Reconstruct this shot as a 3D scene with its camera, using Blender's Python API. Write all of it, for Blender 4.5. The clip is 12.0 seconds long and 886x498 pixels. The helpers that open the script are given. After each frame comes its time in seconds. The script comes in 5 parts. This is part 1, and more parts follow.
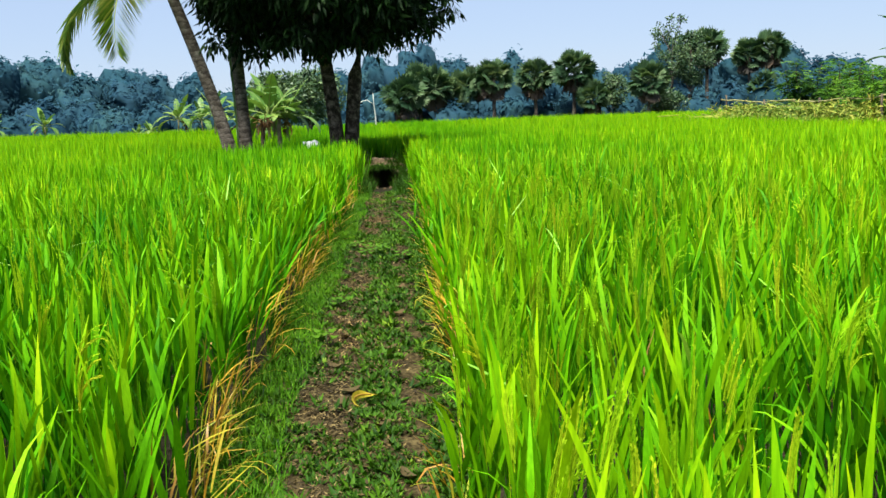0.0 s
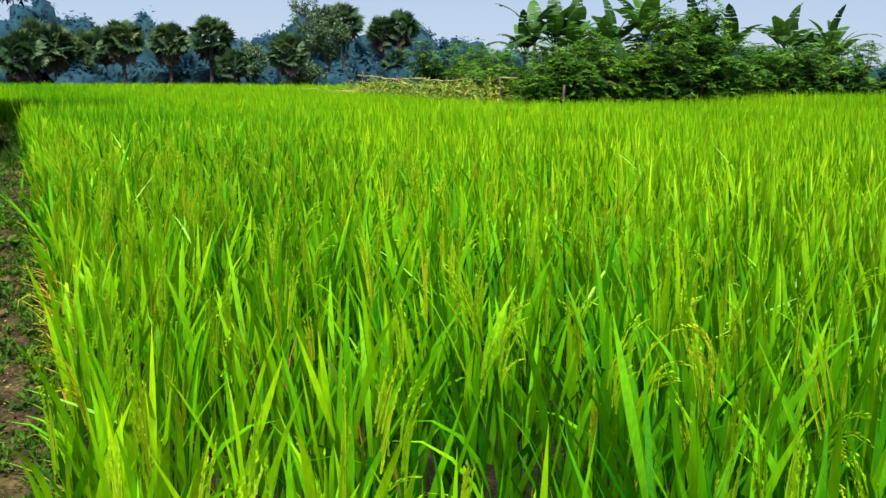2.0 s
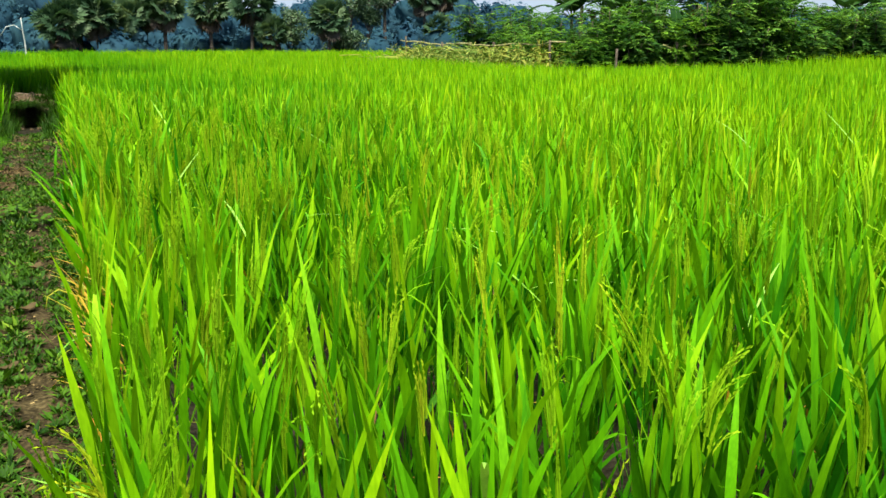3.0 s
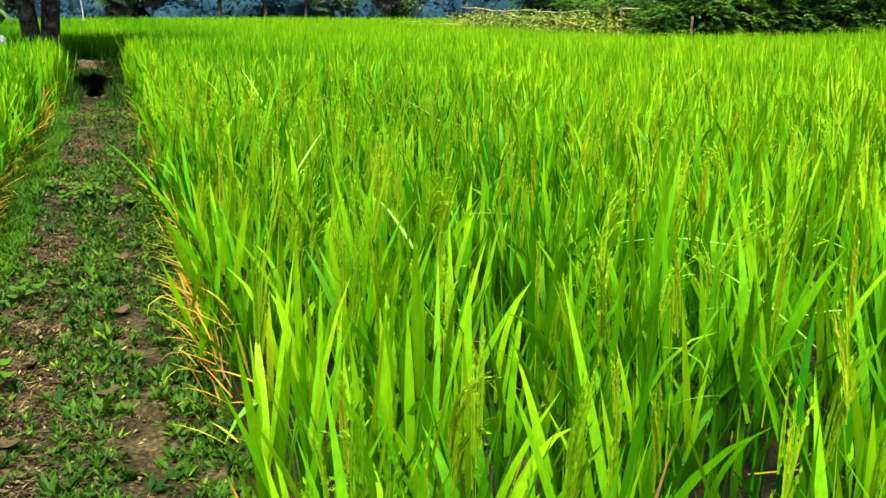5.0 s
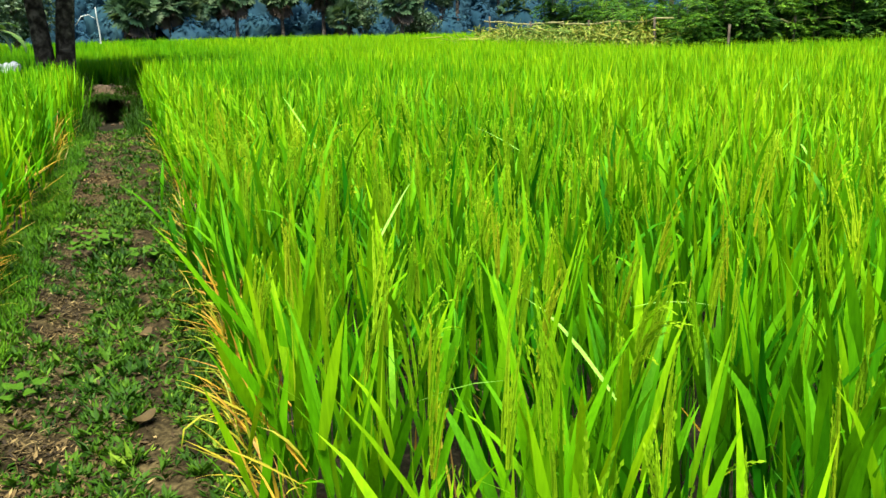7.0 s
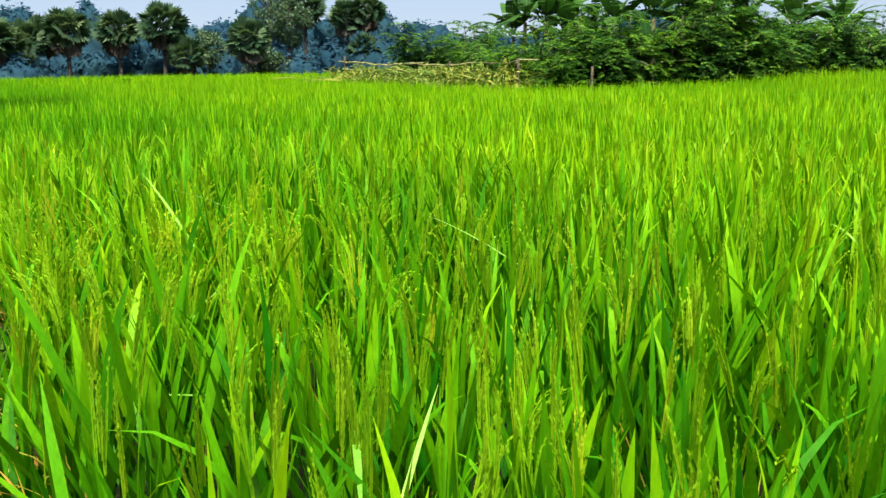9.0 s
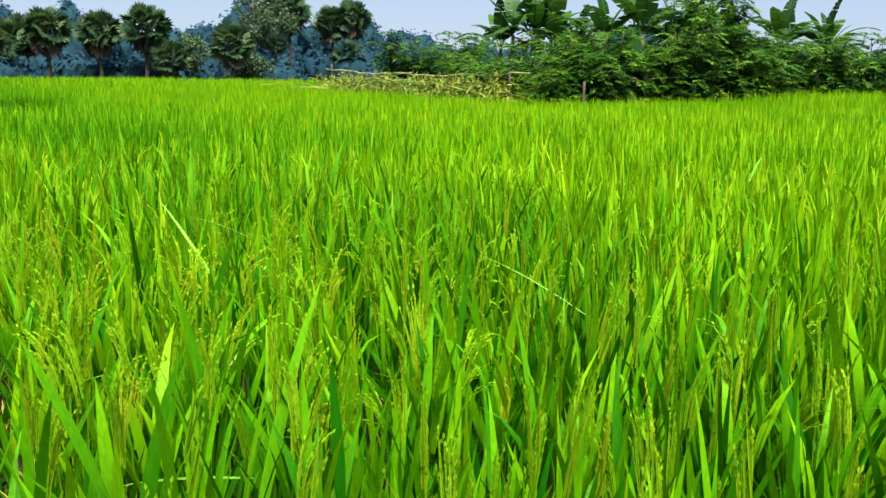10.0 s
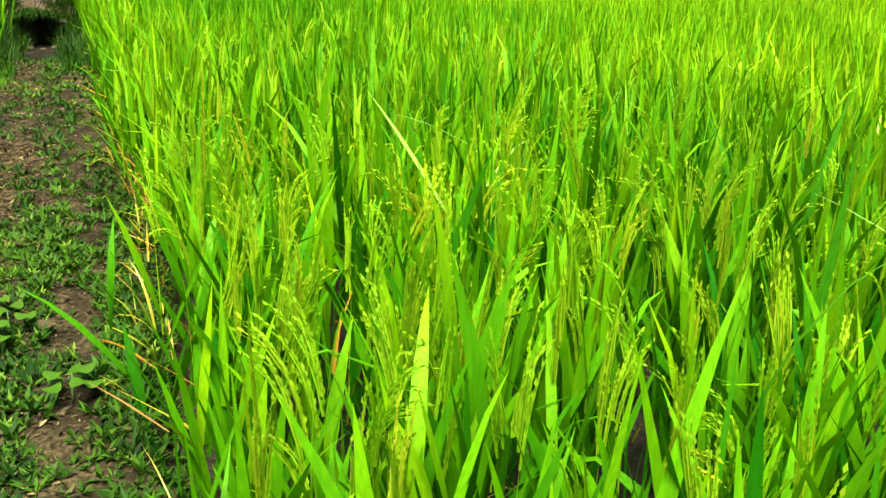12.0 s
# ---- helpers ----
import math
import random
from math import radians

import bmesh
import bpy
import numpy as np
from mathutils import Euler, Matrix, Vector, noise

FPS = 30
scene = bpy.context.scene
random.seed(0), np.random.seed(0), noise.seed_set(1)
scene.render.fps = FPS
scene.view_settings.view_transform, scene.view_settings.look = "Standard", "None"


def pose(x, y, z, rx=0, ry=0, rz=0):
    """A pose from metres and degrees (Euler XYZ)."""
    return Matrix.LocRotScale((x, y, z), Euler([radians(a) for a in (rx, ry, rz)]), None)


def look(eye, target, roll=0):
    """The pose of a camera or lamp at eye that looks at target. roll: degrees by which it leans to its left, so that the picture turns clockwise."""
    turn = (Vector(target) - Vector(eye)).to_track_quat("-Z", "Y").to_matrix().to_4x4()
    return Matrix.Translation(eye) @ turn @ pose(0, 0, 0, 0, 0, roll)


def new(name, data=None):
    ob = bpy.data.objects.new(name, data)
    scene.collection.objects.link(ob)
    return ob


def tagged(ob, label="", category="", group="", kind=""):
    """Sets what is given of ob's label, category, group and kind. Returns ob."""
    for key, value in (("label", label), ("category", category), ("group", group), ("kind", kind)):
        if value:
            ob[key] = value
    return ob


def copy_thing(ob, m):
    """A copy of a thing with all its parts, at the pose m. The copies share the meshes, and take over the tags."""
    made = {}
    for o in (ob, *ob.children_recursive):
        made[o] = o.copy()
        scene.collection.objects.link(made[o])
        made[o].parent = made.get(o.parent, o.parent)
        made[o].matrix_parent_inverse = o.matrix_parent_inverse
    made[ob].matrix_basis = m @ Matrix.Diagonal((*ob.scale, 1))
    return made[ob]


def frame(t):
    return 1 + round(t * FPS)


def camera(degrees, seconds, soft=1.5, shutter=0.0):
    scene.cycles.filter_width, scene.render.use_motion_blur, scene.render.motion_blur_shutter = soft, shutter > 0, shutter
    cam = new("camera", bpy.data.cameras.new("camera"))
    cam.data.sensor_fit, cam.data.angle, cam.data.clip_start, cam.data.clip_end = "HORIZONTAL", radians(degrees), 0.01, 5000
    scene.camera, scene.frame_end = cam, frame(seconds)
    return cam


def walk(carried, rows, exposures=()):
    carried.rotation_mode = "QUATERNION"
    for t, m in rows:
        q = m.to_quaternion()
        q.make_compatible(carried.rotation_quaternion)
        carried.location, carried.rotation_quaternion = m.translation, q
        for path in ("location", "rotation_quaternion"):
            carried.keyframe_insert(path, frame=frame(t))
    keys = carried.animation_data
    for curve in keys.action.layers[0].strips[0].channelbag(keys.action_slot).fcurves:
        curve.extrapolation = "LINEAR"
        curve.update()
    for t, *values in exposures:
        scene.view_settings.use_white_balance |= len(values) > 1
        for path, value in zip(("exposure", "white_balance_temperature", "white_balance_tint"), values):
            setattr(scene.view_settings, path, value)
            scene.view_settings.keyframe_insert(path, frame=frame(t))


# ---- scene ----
cam = camera(52.0, 12.0)
# seconds, x, y, z, pitch, roll, yaw
PATH = [
    (0, 0.000, -0.000, 1.500, -8.63, -2.05, -3.69),
    (0.3, 0.043, -0.000, 1.532, -9.65, -2.12, -13.36),
    (0.5, 0.065, 0.010, 1.541, -8.96, -1.93, -18.84),
    (1, 0.033, 0.108, 1.552, -9.73, 0.47, -29.54),
    (1.5, 0.099, 0.203, 1.537, -10.52, -0.35, -32.82),
    (2, 0.135, 0.421, 1.520, -10.73, 0.54, -26.22),
    (2.5, 0.145, 0.831, 1.466, -11.74, 0.97, -23.30),
    (2.7, 0.237, 1.017, 1.480, -12.22, 0.50, -23.61),
    (4.3, 0.144, 1.826, 1.455, -14.01, -0.34, -23.68),
    (4.5, 0.108, 1.945, 1.462, -13.55, 0.07, -24.17),
    (5, 0.057, 2.163, 1.445, -14.75, 0.29, -20.79),
    (5.5, 0.119, 2.488, 1.443, -13.14, -0.74, -19.34),
    (6, 0.114, 2.750, 1.431, -13.87, -1.63, -19.26),
    (6.5, 0.082, 3.071, 1.452, -13.39, -0.49, -20.11),
    (7, 0.085, 3.291, 1.424, -13.83, -1.11, -19.61),
    (7.2, 0.110, 3.410, 1.427, -13.44, -0.81, -19.77),
    (8.8, 0.269, 4.760, 1.465, -12.05, -0.75, -30.60),
    (9, 0.286, 4.860, 1.461, -11.60, -0.74, -29.26),
    (9.5, 0.298, 5.144, 1.463, -12.22, -0.87, -28.82),
    (10, 0.244, 5.345, 1.503, -11.02, 0.78, -30.72),
    (10.5, 0.220, 5.561, 1.483, -11.95, -1.14, -29.96),
    (11, 0.236, 5.741, 1.494, -12.27, -1.59, -23.97),
    (11.2, 0.249, 5.823, 1.467, -14.94, 0.68, -21.75),
    (11.5, 0.215, 5.971, 1.415, -16.73, 2.00, -22.55),
    (12, 0.229, 6.274, 1.442, -18.67, 2.00, -23.11),
]
walk(cam, [(t, pose(x, y, z, 90 + p, 0, w) @ pose(0, 0, 0, 0, 0, r)) for t, x, y, z, p, r, w in PATH],
     exposures=[(0, 1.66), (0.5, 1.64), (1.0, 1.44), (1.5, 1.44), (2.5, 1.52), (5.0, 1.77), (7.2, 1.74), (9.5, 1.57), (11.0, 1.56), (12, 1.9)])

# ---- light ----
SUN_EL, SUN_AZ = 64.0, -160.0      # degrees; azimuth from +y to the right
world = bpy.data.worlds.new("world")
scene.world = world
world.use_nodes = True
wn = world.node_tree.nodes
sky = wn.new("ShaderNodeTexSky")
sky.sky_type = "NISHITA"
sky.sun_disc = False
sky.sun_elevation, sky.sun_rotation = radians(SUN_EL), radians(SUN_AZ)
sky.air_density, sky.dust_density, sky.ozone_density = 1.0, 0.3, 5.0
cloud = wn.new("ShaderNodeMix")        # a thin even cloud layer over the clear sky
cloud.data_type = "RGBA"
cloud.inputs["Factor"].default_value = 0.8
cloud.inputs["B"].default_value = (1.98, 2.43, 3.38, 1)
wn["Background"].inputs["Strength"].default_value = 0.075
world.node_tree.links.new(sky.outputs[0], cloud.inputs["A"])
world.node_tree.links.new(cloud.outputs["Result"], wn["Background"].inputs["Color"])
sun = new("sun", bpy.data.lights.new("sun", "SUN"))
sun.data.energy, sun.data.angle, sun.data.color = 4.5, radians(30), (1.0, 0.96, 0.86)
sx, sy = math.sin(radians(SUN_AZ)) * math.cos(radians(SUN_EL)), math.cos(radians(SUN_AZ)) * math.cos(radians(SUN_EL))
sun.matrix_world = look((sx * 50, sy * 50, 50 * math.sin(radians(SUN_EL))), (0, 0, 0))

# ---- materials ----
def nodes_of(name):
    m = bpy.data.materials.new(name)
    m.use_nodes = True
    nt = m.node_tree
    return m, nt, nt.nodes["Principled BSDF"], nt.nodes["Material Output"]


def ramp(nt, stops):
    r = nt.nodes.new("ShaderNodeValToRGB")
    while len(r.color_ramp.elements) < len(stops):
        r.color_ramp.elements.new(0.5)
    for e, (at, c) in zip(r.color_ramp.elements, stops):
        e.position, e.color = at, (*c, 1)
    return r


def leaf_material(name, across, along=None, rough=0.45, through_part=0.35, gloss=0.3, tint=(1.0, 1.0, 0.6)):
    """Leaves: colour by each leaf's own number (u), changed along it (v), with light passing through."""
    m, nt, bsdf, out = nodes_of(name)
    link = nt.links.new
    uv = nt.nodes.new("ShaderNodeUVMap")
    sep = nt.nodes.new("ShaderNodeSeparateXYZ")
    link(uv.outputs[0], sep.inputs[0])
    a = ramp(nt, across)
    link(sep.outputs[0], a.inputs[0])
    col = a.outputs[0]
    tex = nt.nodes.new("ShaderNodeTexNoise")
    geo = nt.nodes.new("ShaderNodeNewGeometry")
    tex.inputs["Scale"].default_value = 0.6
    link(geo.outputs["Position"], tex.inputs["Vector"])
    patch = ramp(nt, [(0.3, (0.72, 0.82, 0.8)), (0.7, (1.25, 1.12, 1.0))])
    link(tex.outputs[0], patch.inputs[0])
    mul = nt.nodes.new("ShaderNodeMix")
    mul.data_type, mul.blend_type = "RGBA", "MULTIPLY"
    mul.inputs["Factor"].default_value = 1.0
    link(col, mul.inputs["A"])
    link(patch.outputs[0], mul.inputs["B"])
    col = mul.outputs["Result"]
    grain = nt.nodes.new("ShaderNodeTexNoise")     # fine veins and blotches
    squash = nt.nodes.new("ShaderNodeVectorMath")
    squash.operation = "MULTIPLY"
    squash.inputs[1].default_value = (1.0, 1.0, 0.12)
    link(geo.outputs["Position"], squash.inputs[0])
    grain.inputs["Scale"].default_value, grain.inputs["Detail"].default_value = 140.0, 3.0
    link(squash.outputs[0], grain.inputs["Vector"])
    vein = ramp(nt, [(0.3, (0.78, 0.82, 0.8)), (0.7, (1.2, 1.16, 1.15))])
    link(grain.outputs[0], vein.inputs[0])
    fine = nt.nodes.new("ShaderNodeMix")
    fine.data_type, fine.blend_type = "RGBA", "MULTIPLY"
    fine.inputs["Factor"].default_value = 1.0
    link(col, fine.inputs["A"])
    link(vein.outputs[0], fine.inputs["B"])
    col = fine.outputs["Result"]
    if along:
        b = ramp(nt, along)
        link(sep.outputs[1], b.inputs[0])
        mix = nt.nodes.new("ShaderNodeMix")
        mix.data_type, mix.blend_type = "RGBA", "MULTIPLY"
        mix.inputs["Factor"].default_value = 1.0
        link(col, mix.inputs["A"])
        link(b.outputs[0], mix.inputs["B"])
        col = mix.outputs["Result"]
    link(col, bsdf.inputs["Base Color"])
    bsdf.inputs["Roughness"].default_value = rough
    bsdf.inputs["Specular IOR Level"].default_value = gloss
    trans = nt.nodes.new("ShaderNodeBsdfTranslucent")
    warm = nt.nodes.new("ShaderNodeMix")
    warm.data_type, warm.blend_type = "RGBA", "MULTIPLY"
    warm.inputs["Factor"].default_value = 1.0
    warm.inputs["B"].default_value = (*tint, 1)
    link(col, warm.inputs["A"])
    link(warm.outputs["Result"], trans.inputs["Color"])
    mixs = nt.nodes.new("ShaderNodeMixShader")
    mixs.inputs[0].default_value = through_part
    link(bsdf.outputs[0], mixs.inputs[1])
    link(trans.outputs[0], mixs.inputs[2])
    link(mixs.outputs[0], out.inputs["Surface"])
    return m


def ground_material(name, dark, mid, light, scale=1.0, bump=0.5, rough=0.9):
    """Earth, bark and the like: two sizes of noise in the colour, relief from both."""
    m, nt, bsdf, out = nodes_of(name)
    link = nt.links.new
    geo = nt.nodes.new("ShaderNodeTexCoord")
    big, small = nt.nodes.new("ShaderNodeTexNoise"), nt.nodes.new("ShaderNodeTexNoise")
    big.inputs["Scale"].default_value, small.inputs["Scale"].default_value = 3.0 * scale, 38.0 * scale
    big.inputs["Detail"].default_value, small.inputs["Detail"].default_value = 6.0, 8.0
    link(geo.outputs["Object"], big.inputs["Vector"])
    link(geo.outputs["Object"], small.inputs["Vector"])
    add = nt.nodes.new("ShaderNodeMath")
    add.operation = "MULTIPLY_ADD"
    add.inputs[1].default_value = 0.45
    link(small.outputs[0], add.inputs[0])
    half = nt.nodes.new("ShaderNodeMath")
    half.operation = "MULTIPLY"
    half.inputs[1].default_value = 0.55
    link(big.outputs[0], half.inputs[0])
    link(half.outputs[0], add.inputs[2])
    r = ramp(nt, [(0.36, dark), (0.5, mid), (0.64, light)])
    link(add.outputs[0], r.inputs[0])
    link(r.outputs[0], bsdf.inputs["Base Color"])
    b = nt.nodes.new("ShaderNodeBump")
    b.inputs["Strength"].default_value, b.inputs["Distance"].default_value = bump, 0.03
    link(add.outputs[0], b.inputs["Height"])
    link(b.outputs[0], bsdf.inputs["Normal"])
    bsdf.inputs["Roughness"].default_value = rough
    bsdf.inputs["Specular IOR Level"].default_value = 0.08
    return m


# each leaf is darker towards its base, brighter and yellower at the tip
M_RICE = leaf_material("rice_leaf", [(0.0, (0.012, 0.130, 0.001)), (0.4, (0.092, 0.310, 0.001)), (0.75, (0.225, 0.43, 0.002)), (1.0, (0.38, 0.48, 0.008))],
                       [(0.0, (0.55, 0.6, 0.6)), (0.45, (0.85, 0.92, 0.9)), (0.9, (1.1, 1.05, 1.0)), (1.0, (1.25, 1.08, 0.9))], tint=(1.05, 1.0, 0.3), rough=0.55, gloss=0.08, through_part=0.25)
M_PANICLE = leaf_material("rice_grain", [(0.0, (0.17, 0.40, 0.004)), (0.6, (0.27, 0.46, 0.008)), (1.0, (0.38, 0.45, 0.015))], rough=0.7, gloss=0.1, through_part=0.45)
M_PALE = leaf_material("pale_rice_leaf", [(0.0, (0.13, 0.36, 0.02)), (1.0, (0.24, 0.44, 0.07))], rough=0.5, gloss=0.15, through_part=0.2)
M_DRY = leaf_material("dry_rice_leaf", [(0.0, (0.26, 0.32, 0.02)), (0.45, (0.42, 0.34, 0.03)), (0.8, (0.50, 0.25, 0.02)), (1.0, (0.26, 0.16, 0.06))], through_part=0.3)
M_WEED = leaf_material("weed_leaf", [(0.0, (0.0085, 0.034, 0.0022)), (0.5, (0.029, 0.088, 0.0044)), (0.9, (0.067, 0.16, 0.0078)), (1.0, (0.138, 0.24, 0.018))], through_part=0.25, rough=0.6, gloss=0.12)
M_GRASS = leaf_material("path_grass", [(0.0, (0.024, 0.095, 0.003)), (0.6, (0.055, 0.185, 0.006)), (1.0, (0.11, 0.26, 0.012))], through_part=0.35, rough=0.6, gloss=0.1)
M_LITTER = leaf_material("leaf_litter", [(0.0, (0.016, 0.010, 0.003)), (0.5, (0.042, 0.029, 0.009)), (0.9, (0.11, 0.078, 0.027)), (1.0, (0.28, 0.21, 0.09))], through_part=0.1, rough=0.8)
# near black: the crown's backlit shade is put into the leaf colour
M_MANGO = leaf_material("backlit_mango_leaf", [(0.0, (0.003, 0.011, 0.003)), (0.7, (0.007, 0.023, 0.005)), (1.0, (0.015, 0.045, 0.008))], through_part=0.1, gloss=0.1, rough=0.6)
M_COCO = leaf_material("coconut_leaflet", [(0.0, (0.05, 0.12, 0.015)), (0.6, (0.12, 0.22, 0.03)), (1.0, (0.30, 0.34, 0.07))], through_part=0.35)
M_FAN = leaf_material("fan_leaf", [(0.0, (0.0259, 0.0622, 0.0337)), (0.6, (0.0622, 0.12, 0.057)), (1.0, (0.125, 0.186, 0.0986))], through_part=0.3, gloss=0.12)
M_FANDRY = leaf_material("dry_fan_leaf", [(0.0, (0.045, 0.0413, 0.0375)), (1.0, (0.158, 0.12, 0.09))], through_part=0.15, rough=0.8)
M_BANANA = leaf_material("banana_leaf", [(0.0, (0.012, 0.042, 0.010)), (0.6, (0.027, 0.085, 0.014)), (1.0, (0.06, 0.15, 0.022))], through_part=0.3, gloss=0.15, rough=0.5)
M_BANANADRY = leaf_material("dry_banana_leaf", [(0.0, (0.06, 0.042, 0.022)), (1.0, (0.24, 0.12, 0.04))], through_part=0.2, rough=0.8)
M_YBANANA = leaf_material("young_banana_leaf", [(0.0, (0.051, 0.136, 0.0213)), (0.6, (0.102, 0.212, 0.0382)), (1.0, (0.204, 0.289, 0.0765))], through_part=0.3)
M_BUSH = leaf_material("bush_leaf", [(0.0, (0.010, 0.041, 0.006)), (0.5, (0.043, 0.135, 0.011)), (1.0, (0.128, 0.275, 0.022))], through_part=0.4, gloss=0.1, rough=0.6)
M_BUSHDARK = leaf_material("dark_bush_leaf", [(0.0, (0.009, 0.034, 0.007)), (0.6, (0.042, 0.13, 0.017)), (1.0, (0.14, 0.28, 0.035))], through_part=0.3, gloss=0.1, rough=0.6)
# distance haze is painted into this leaf colour as blue
M_HAZEWOODS = leaf_material("hazy_far_foliage", [(0.0, (0.034, 0.094, 0.165)), (0.6, (0.042, 0.115, 0.170)), (1.0, (0.058, 0.14, 0.165))], through_part=0.6, tint=(1, 1, 1), rough=1.0, gloss=0.0)
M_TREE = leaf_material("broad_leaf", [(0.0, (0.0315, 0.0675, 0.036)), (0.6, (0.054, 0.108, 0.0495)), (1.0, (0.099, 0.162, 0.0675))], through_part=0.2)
M_CUT = leaf_material("cut_stem", [(0.0, (0.07, 0.15, 0.012)), (0.6, (0.18, 0.245, 0.024)), (1.0, (0.33, 0.32, 0.06))], through_part=0.15, rough=0.7)
M_SOIL = ground_material("wet_field_soil", (0.005016, 0.005016, 0.002508), (0.01254, 0.01172, 0.00583), (0.0456, 0.038, 0.0228))
M_PATH = ground_material("trodden_earth", (0.007, 0.005, 0.002), (0.025, 0.019, 0.0075), (0.088, 0.068, 0.028), scale=1.3, bump=0.8)
M_BANK = ground_material("dry_bank_earth", (0.03, 0.021, 0.011), (0.085, 0.06, 0.034), (0.19, 0.145, 0.09), scale=1.0, bump=0.8)
M_BARK = ground_material("mango_bark", (0.010, 0.007, 0.005), (0.045, 0.034, 0.022), (0.20, 0.165, 0.12), scale=3.0, bump=1.0)
M_COCOBARK = ground_material("coconut_bark", (0.03, 0.025, 0.02), (0.09, 0.077, 0.062), (0.22, 0.20, 0.17), scale=1.5, bump=0.7)
def banded(m, period, depth):
    """Adds dark ring scars across a trunk's height to a bark."""
    nt = m.node_tree
    bsdf = nt.nodes["Principled BSDF"]
    old = bsdf.inputs["Base Color"].links[0].from_socket
    co = nt.nodes.new("ShaderNodeTexCoord")
    wave = nt.nodes.new("ShaderNodeTexWave")
    wave.bands_direction, wave.wave_profile = "Z", "SAW"
    wave.inputs["Scale"].default_value = 0.314 / period
    wave.inputs["Distortion"].default_value, wave.inputs["Detail Scale"].default_value = 5.0, 2.5
    nt.links.new(co.outputs["Object"], wave.inputs["Vector"])
    r = ramp(nt, [(0.0, (depth, depth, depth)), (0.3, (0.8, 0.78, 0.75)), (1.0, (1.3, 1.3, 1.28))])
    nt.links.new(wave.outputs["Fac"], r.inputs[0])
    mix = nt.nodes.new("ShaderNodeMix")
    mix.data_type, mix.blend_type = "RGBA", "MULTIPLY"
    mix.inputs["Factor"].default_value = 1.0
    nt.links.new(old, mix.inputs["A"])
    nt.links.new(r.outputs[0], mix.inputs["B"])
    nt.links.new(mix.outputs["Result"], bsdf.inputs["Base Color"])


banded(M_COCOBARK, 0.13, 0.5)
M_GREENSTEM = ground_material("green_stem", (0.03, 0.07, 0.02), (0.07, 0.13, 0.04), (0.13, 0.2, 0.07), scale=2, bump=0.3, rough=0.6)
M_STEM = ground_material("banana_stem", (0.05, 0.05, 0.02), (0.13, 0.13, 0.06), (0.24, 0.21, 0.12), scale=2, bump=0.4, rough=0.6)
M_PALESTEM = ground_material("bleached_stalk", (0.16, 0.19, 0.17), (0.30, 0.34, 0.31), (0.45, 0.48, 0.44), scale=2, bump=0.3, rough=0.7)
M_WOOD = ground_material("weathered_wood", (0.03, 0.026, 0.018), (0.075, 0.062, 0.044), (0.14, 0.12, 0.085), scale=3, bump=0.6)
M_BAMBOO = ground_material("bamboo_pole", (0.11, 0.11, 0.04), (0.24, 0.23, 0.09), (0.38, 0.34, 0.17), scale=2, bump=0.3, rough=0.6)
M_SACK = ground_material("white_woven_plastic", (0.45, 0.45, 0.46), (0.68, 0.68, 0.69), (0.8, 0.8, 0.8), scale=5, bump=0.5, rough=0.6)
M_BLUE = ground_material("blue_painted_tin", (0.04, 0.10, 0.19), (0.06, 0.15, 0.27), (0.10, 0.2, 0.32), scale=1, bump=0.2, rough=0.5)
M_TIN = ground_material("grey_tin_roof", (0.25, 0.26, 0.28), (0.38, 0.39, 0.41), (0.5, 0.5, 0.51), scale=1, bump=0.2, rough=0.45)

# ---- mesh helpers ----
rng = np.random.default_rng(7)


def tri_mesh(name, pieces, materials):
    """One mesh from pieces (vertices, triangles, uv by vertex, material number)."""
    vs, fs, us, ms, n = [], [], [], [], 0
    for v, f, uv, k in pieces:
        if not len(f):
            continue
        vs.append(v)
        fs.append(f + n)
        us.append(uv)
        ms.append(np.full(len(f), k))
        n += len(v)
    v, f, uv, mi = np.concatenate(vs), np.concatenate(fs).astype(np.int32), np.concatenate(us), np.concatenate(ms)
    me = bpy.data.meshes.new(name)
    me.vertices.add(len(v))
    me.vertices.foreach_set("co", v.astype(np.float32).ravel())
    me.loops.add(3 * len(f))
    me.loops.foreach_set("vertex_index", f.ravel())
    me.polygons.add(len(f))
    me.polygons.foreach_set("loop_start", np.arange(0, 3 * len(f), 3, dtype=np.int32))
    me.polygons.foreach_set("material_index", mi.astype(np.int32))
    me.uv_layers.new(name="UVMap").data.foreach_set("uv", uv[f.ravel()].astype(np.float32).ravel())
    for m in materials:
        me.materials.append(m)
    me.update(calc_edges=True)
    me.validate()
    return me


def part(name, pieces, material, parent=None, label=""):
    mats = material if isinstance(material, (list, tuple)) else [material]
    ob = new(name, tri_mesh(name, pieces, mats))
    ob.parent = parent
    return tagged(ob, label) if label else ob


def thing(name, at, label, category, group="", turn=0.0):
    ob = new(name)
    ob.empty_display_size = 0.3
    ob.matrix_basis = pose(*at, 0, 0, turn)
    return tagged(ob, label, category, group)


WIDTHS = {2: (1.0, 0.8), 3: (0.75, 1.0, 0.62), 4: (0.65, 0.95, 0.95, 0.55), 5: (0.6, 0.9, 1.0, 0.85, 0.48), 1: (1.0,)}


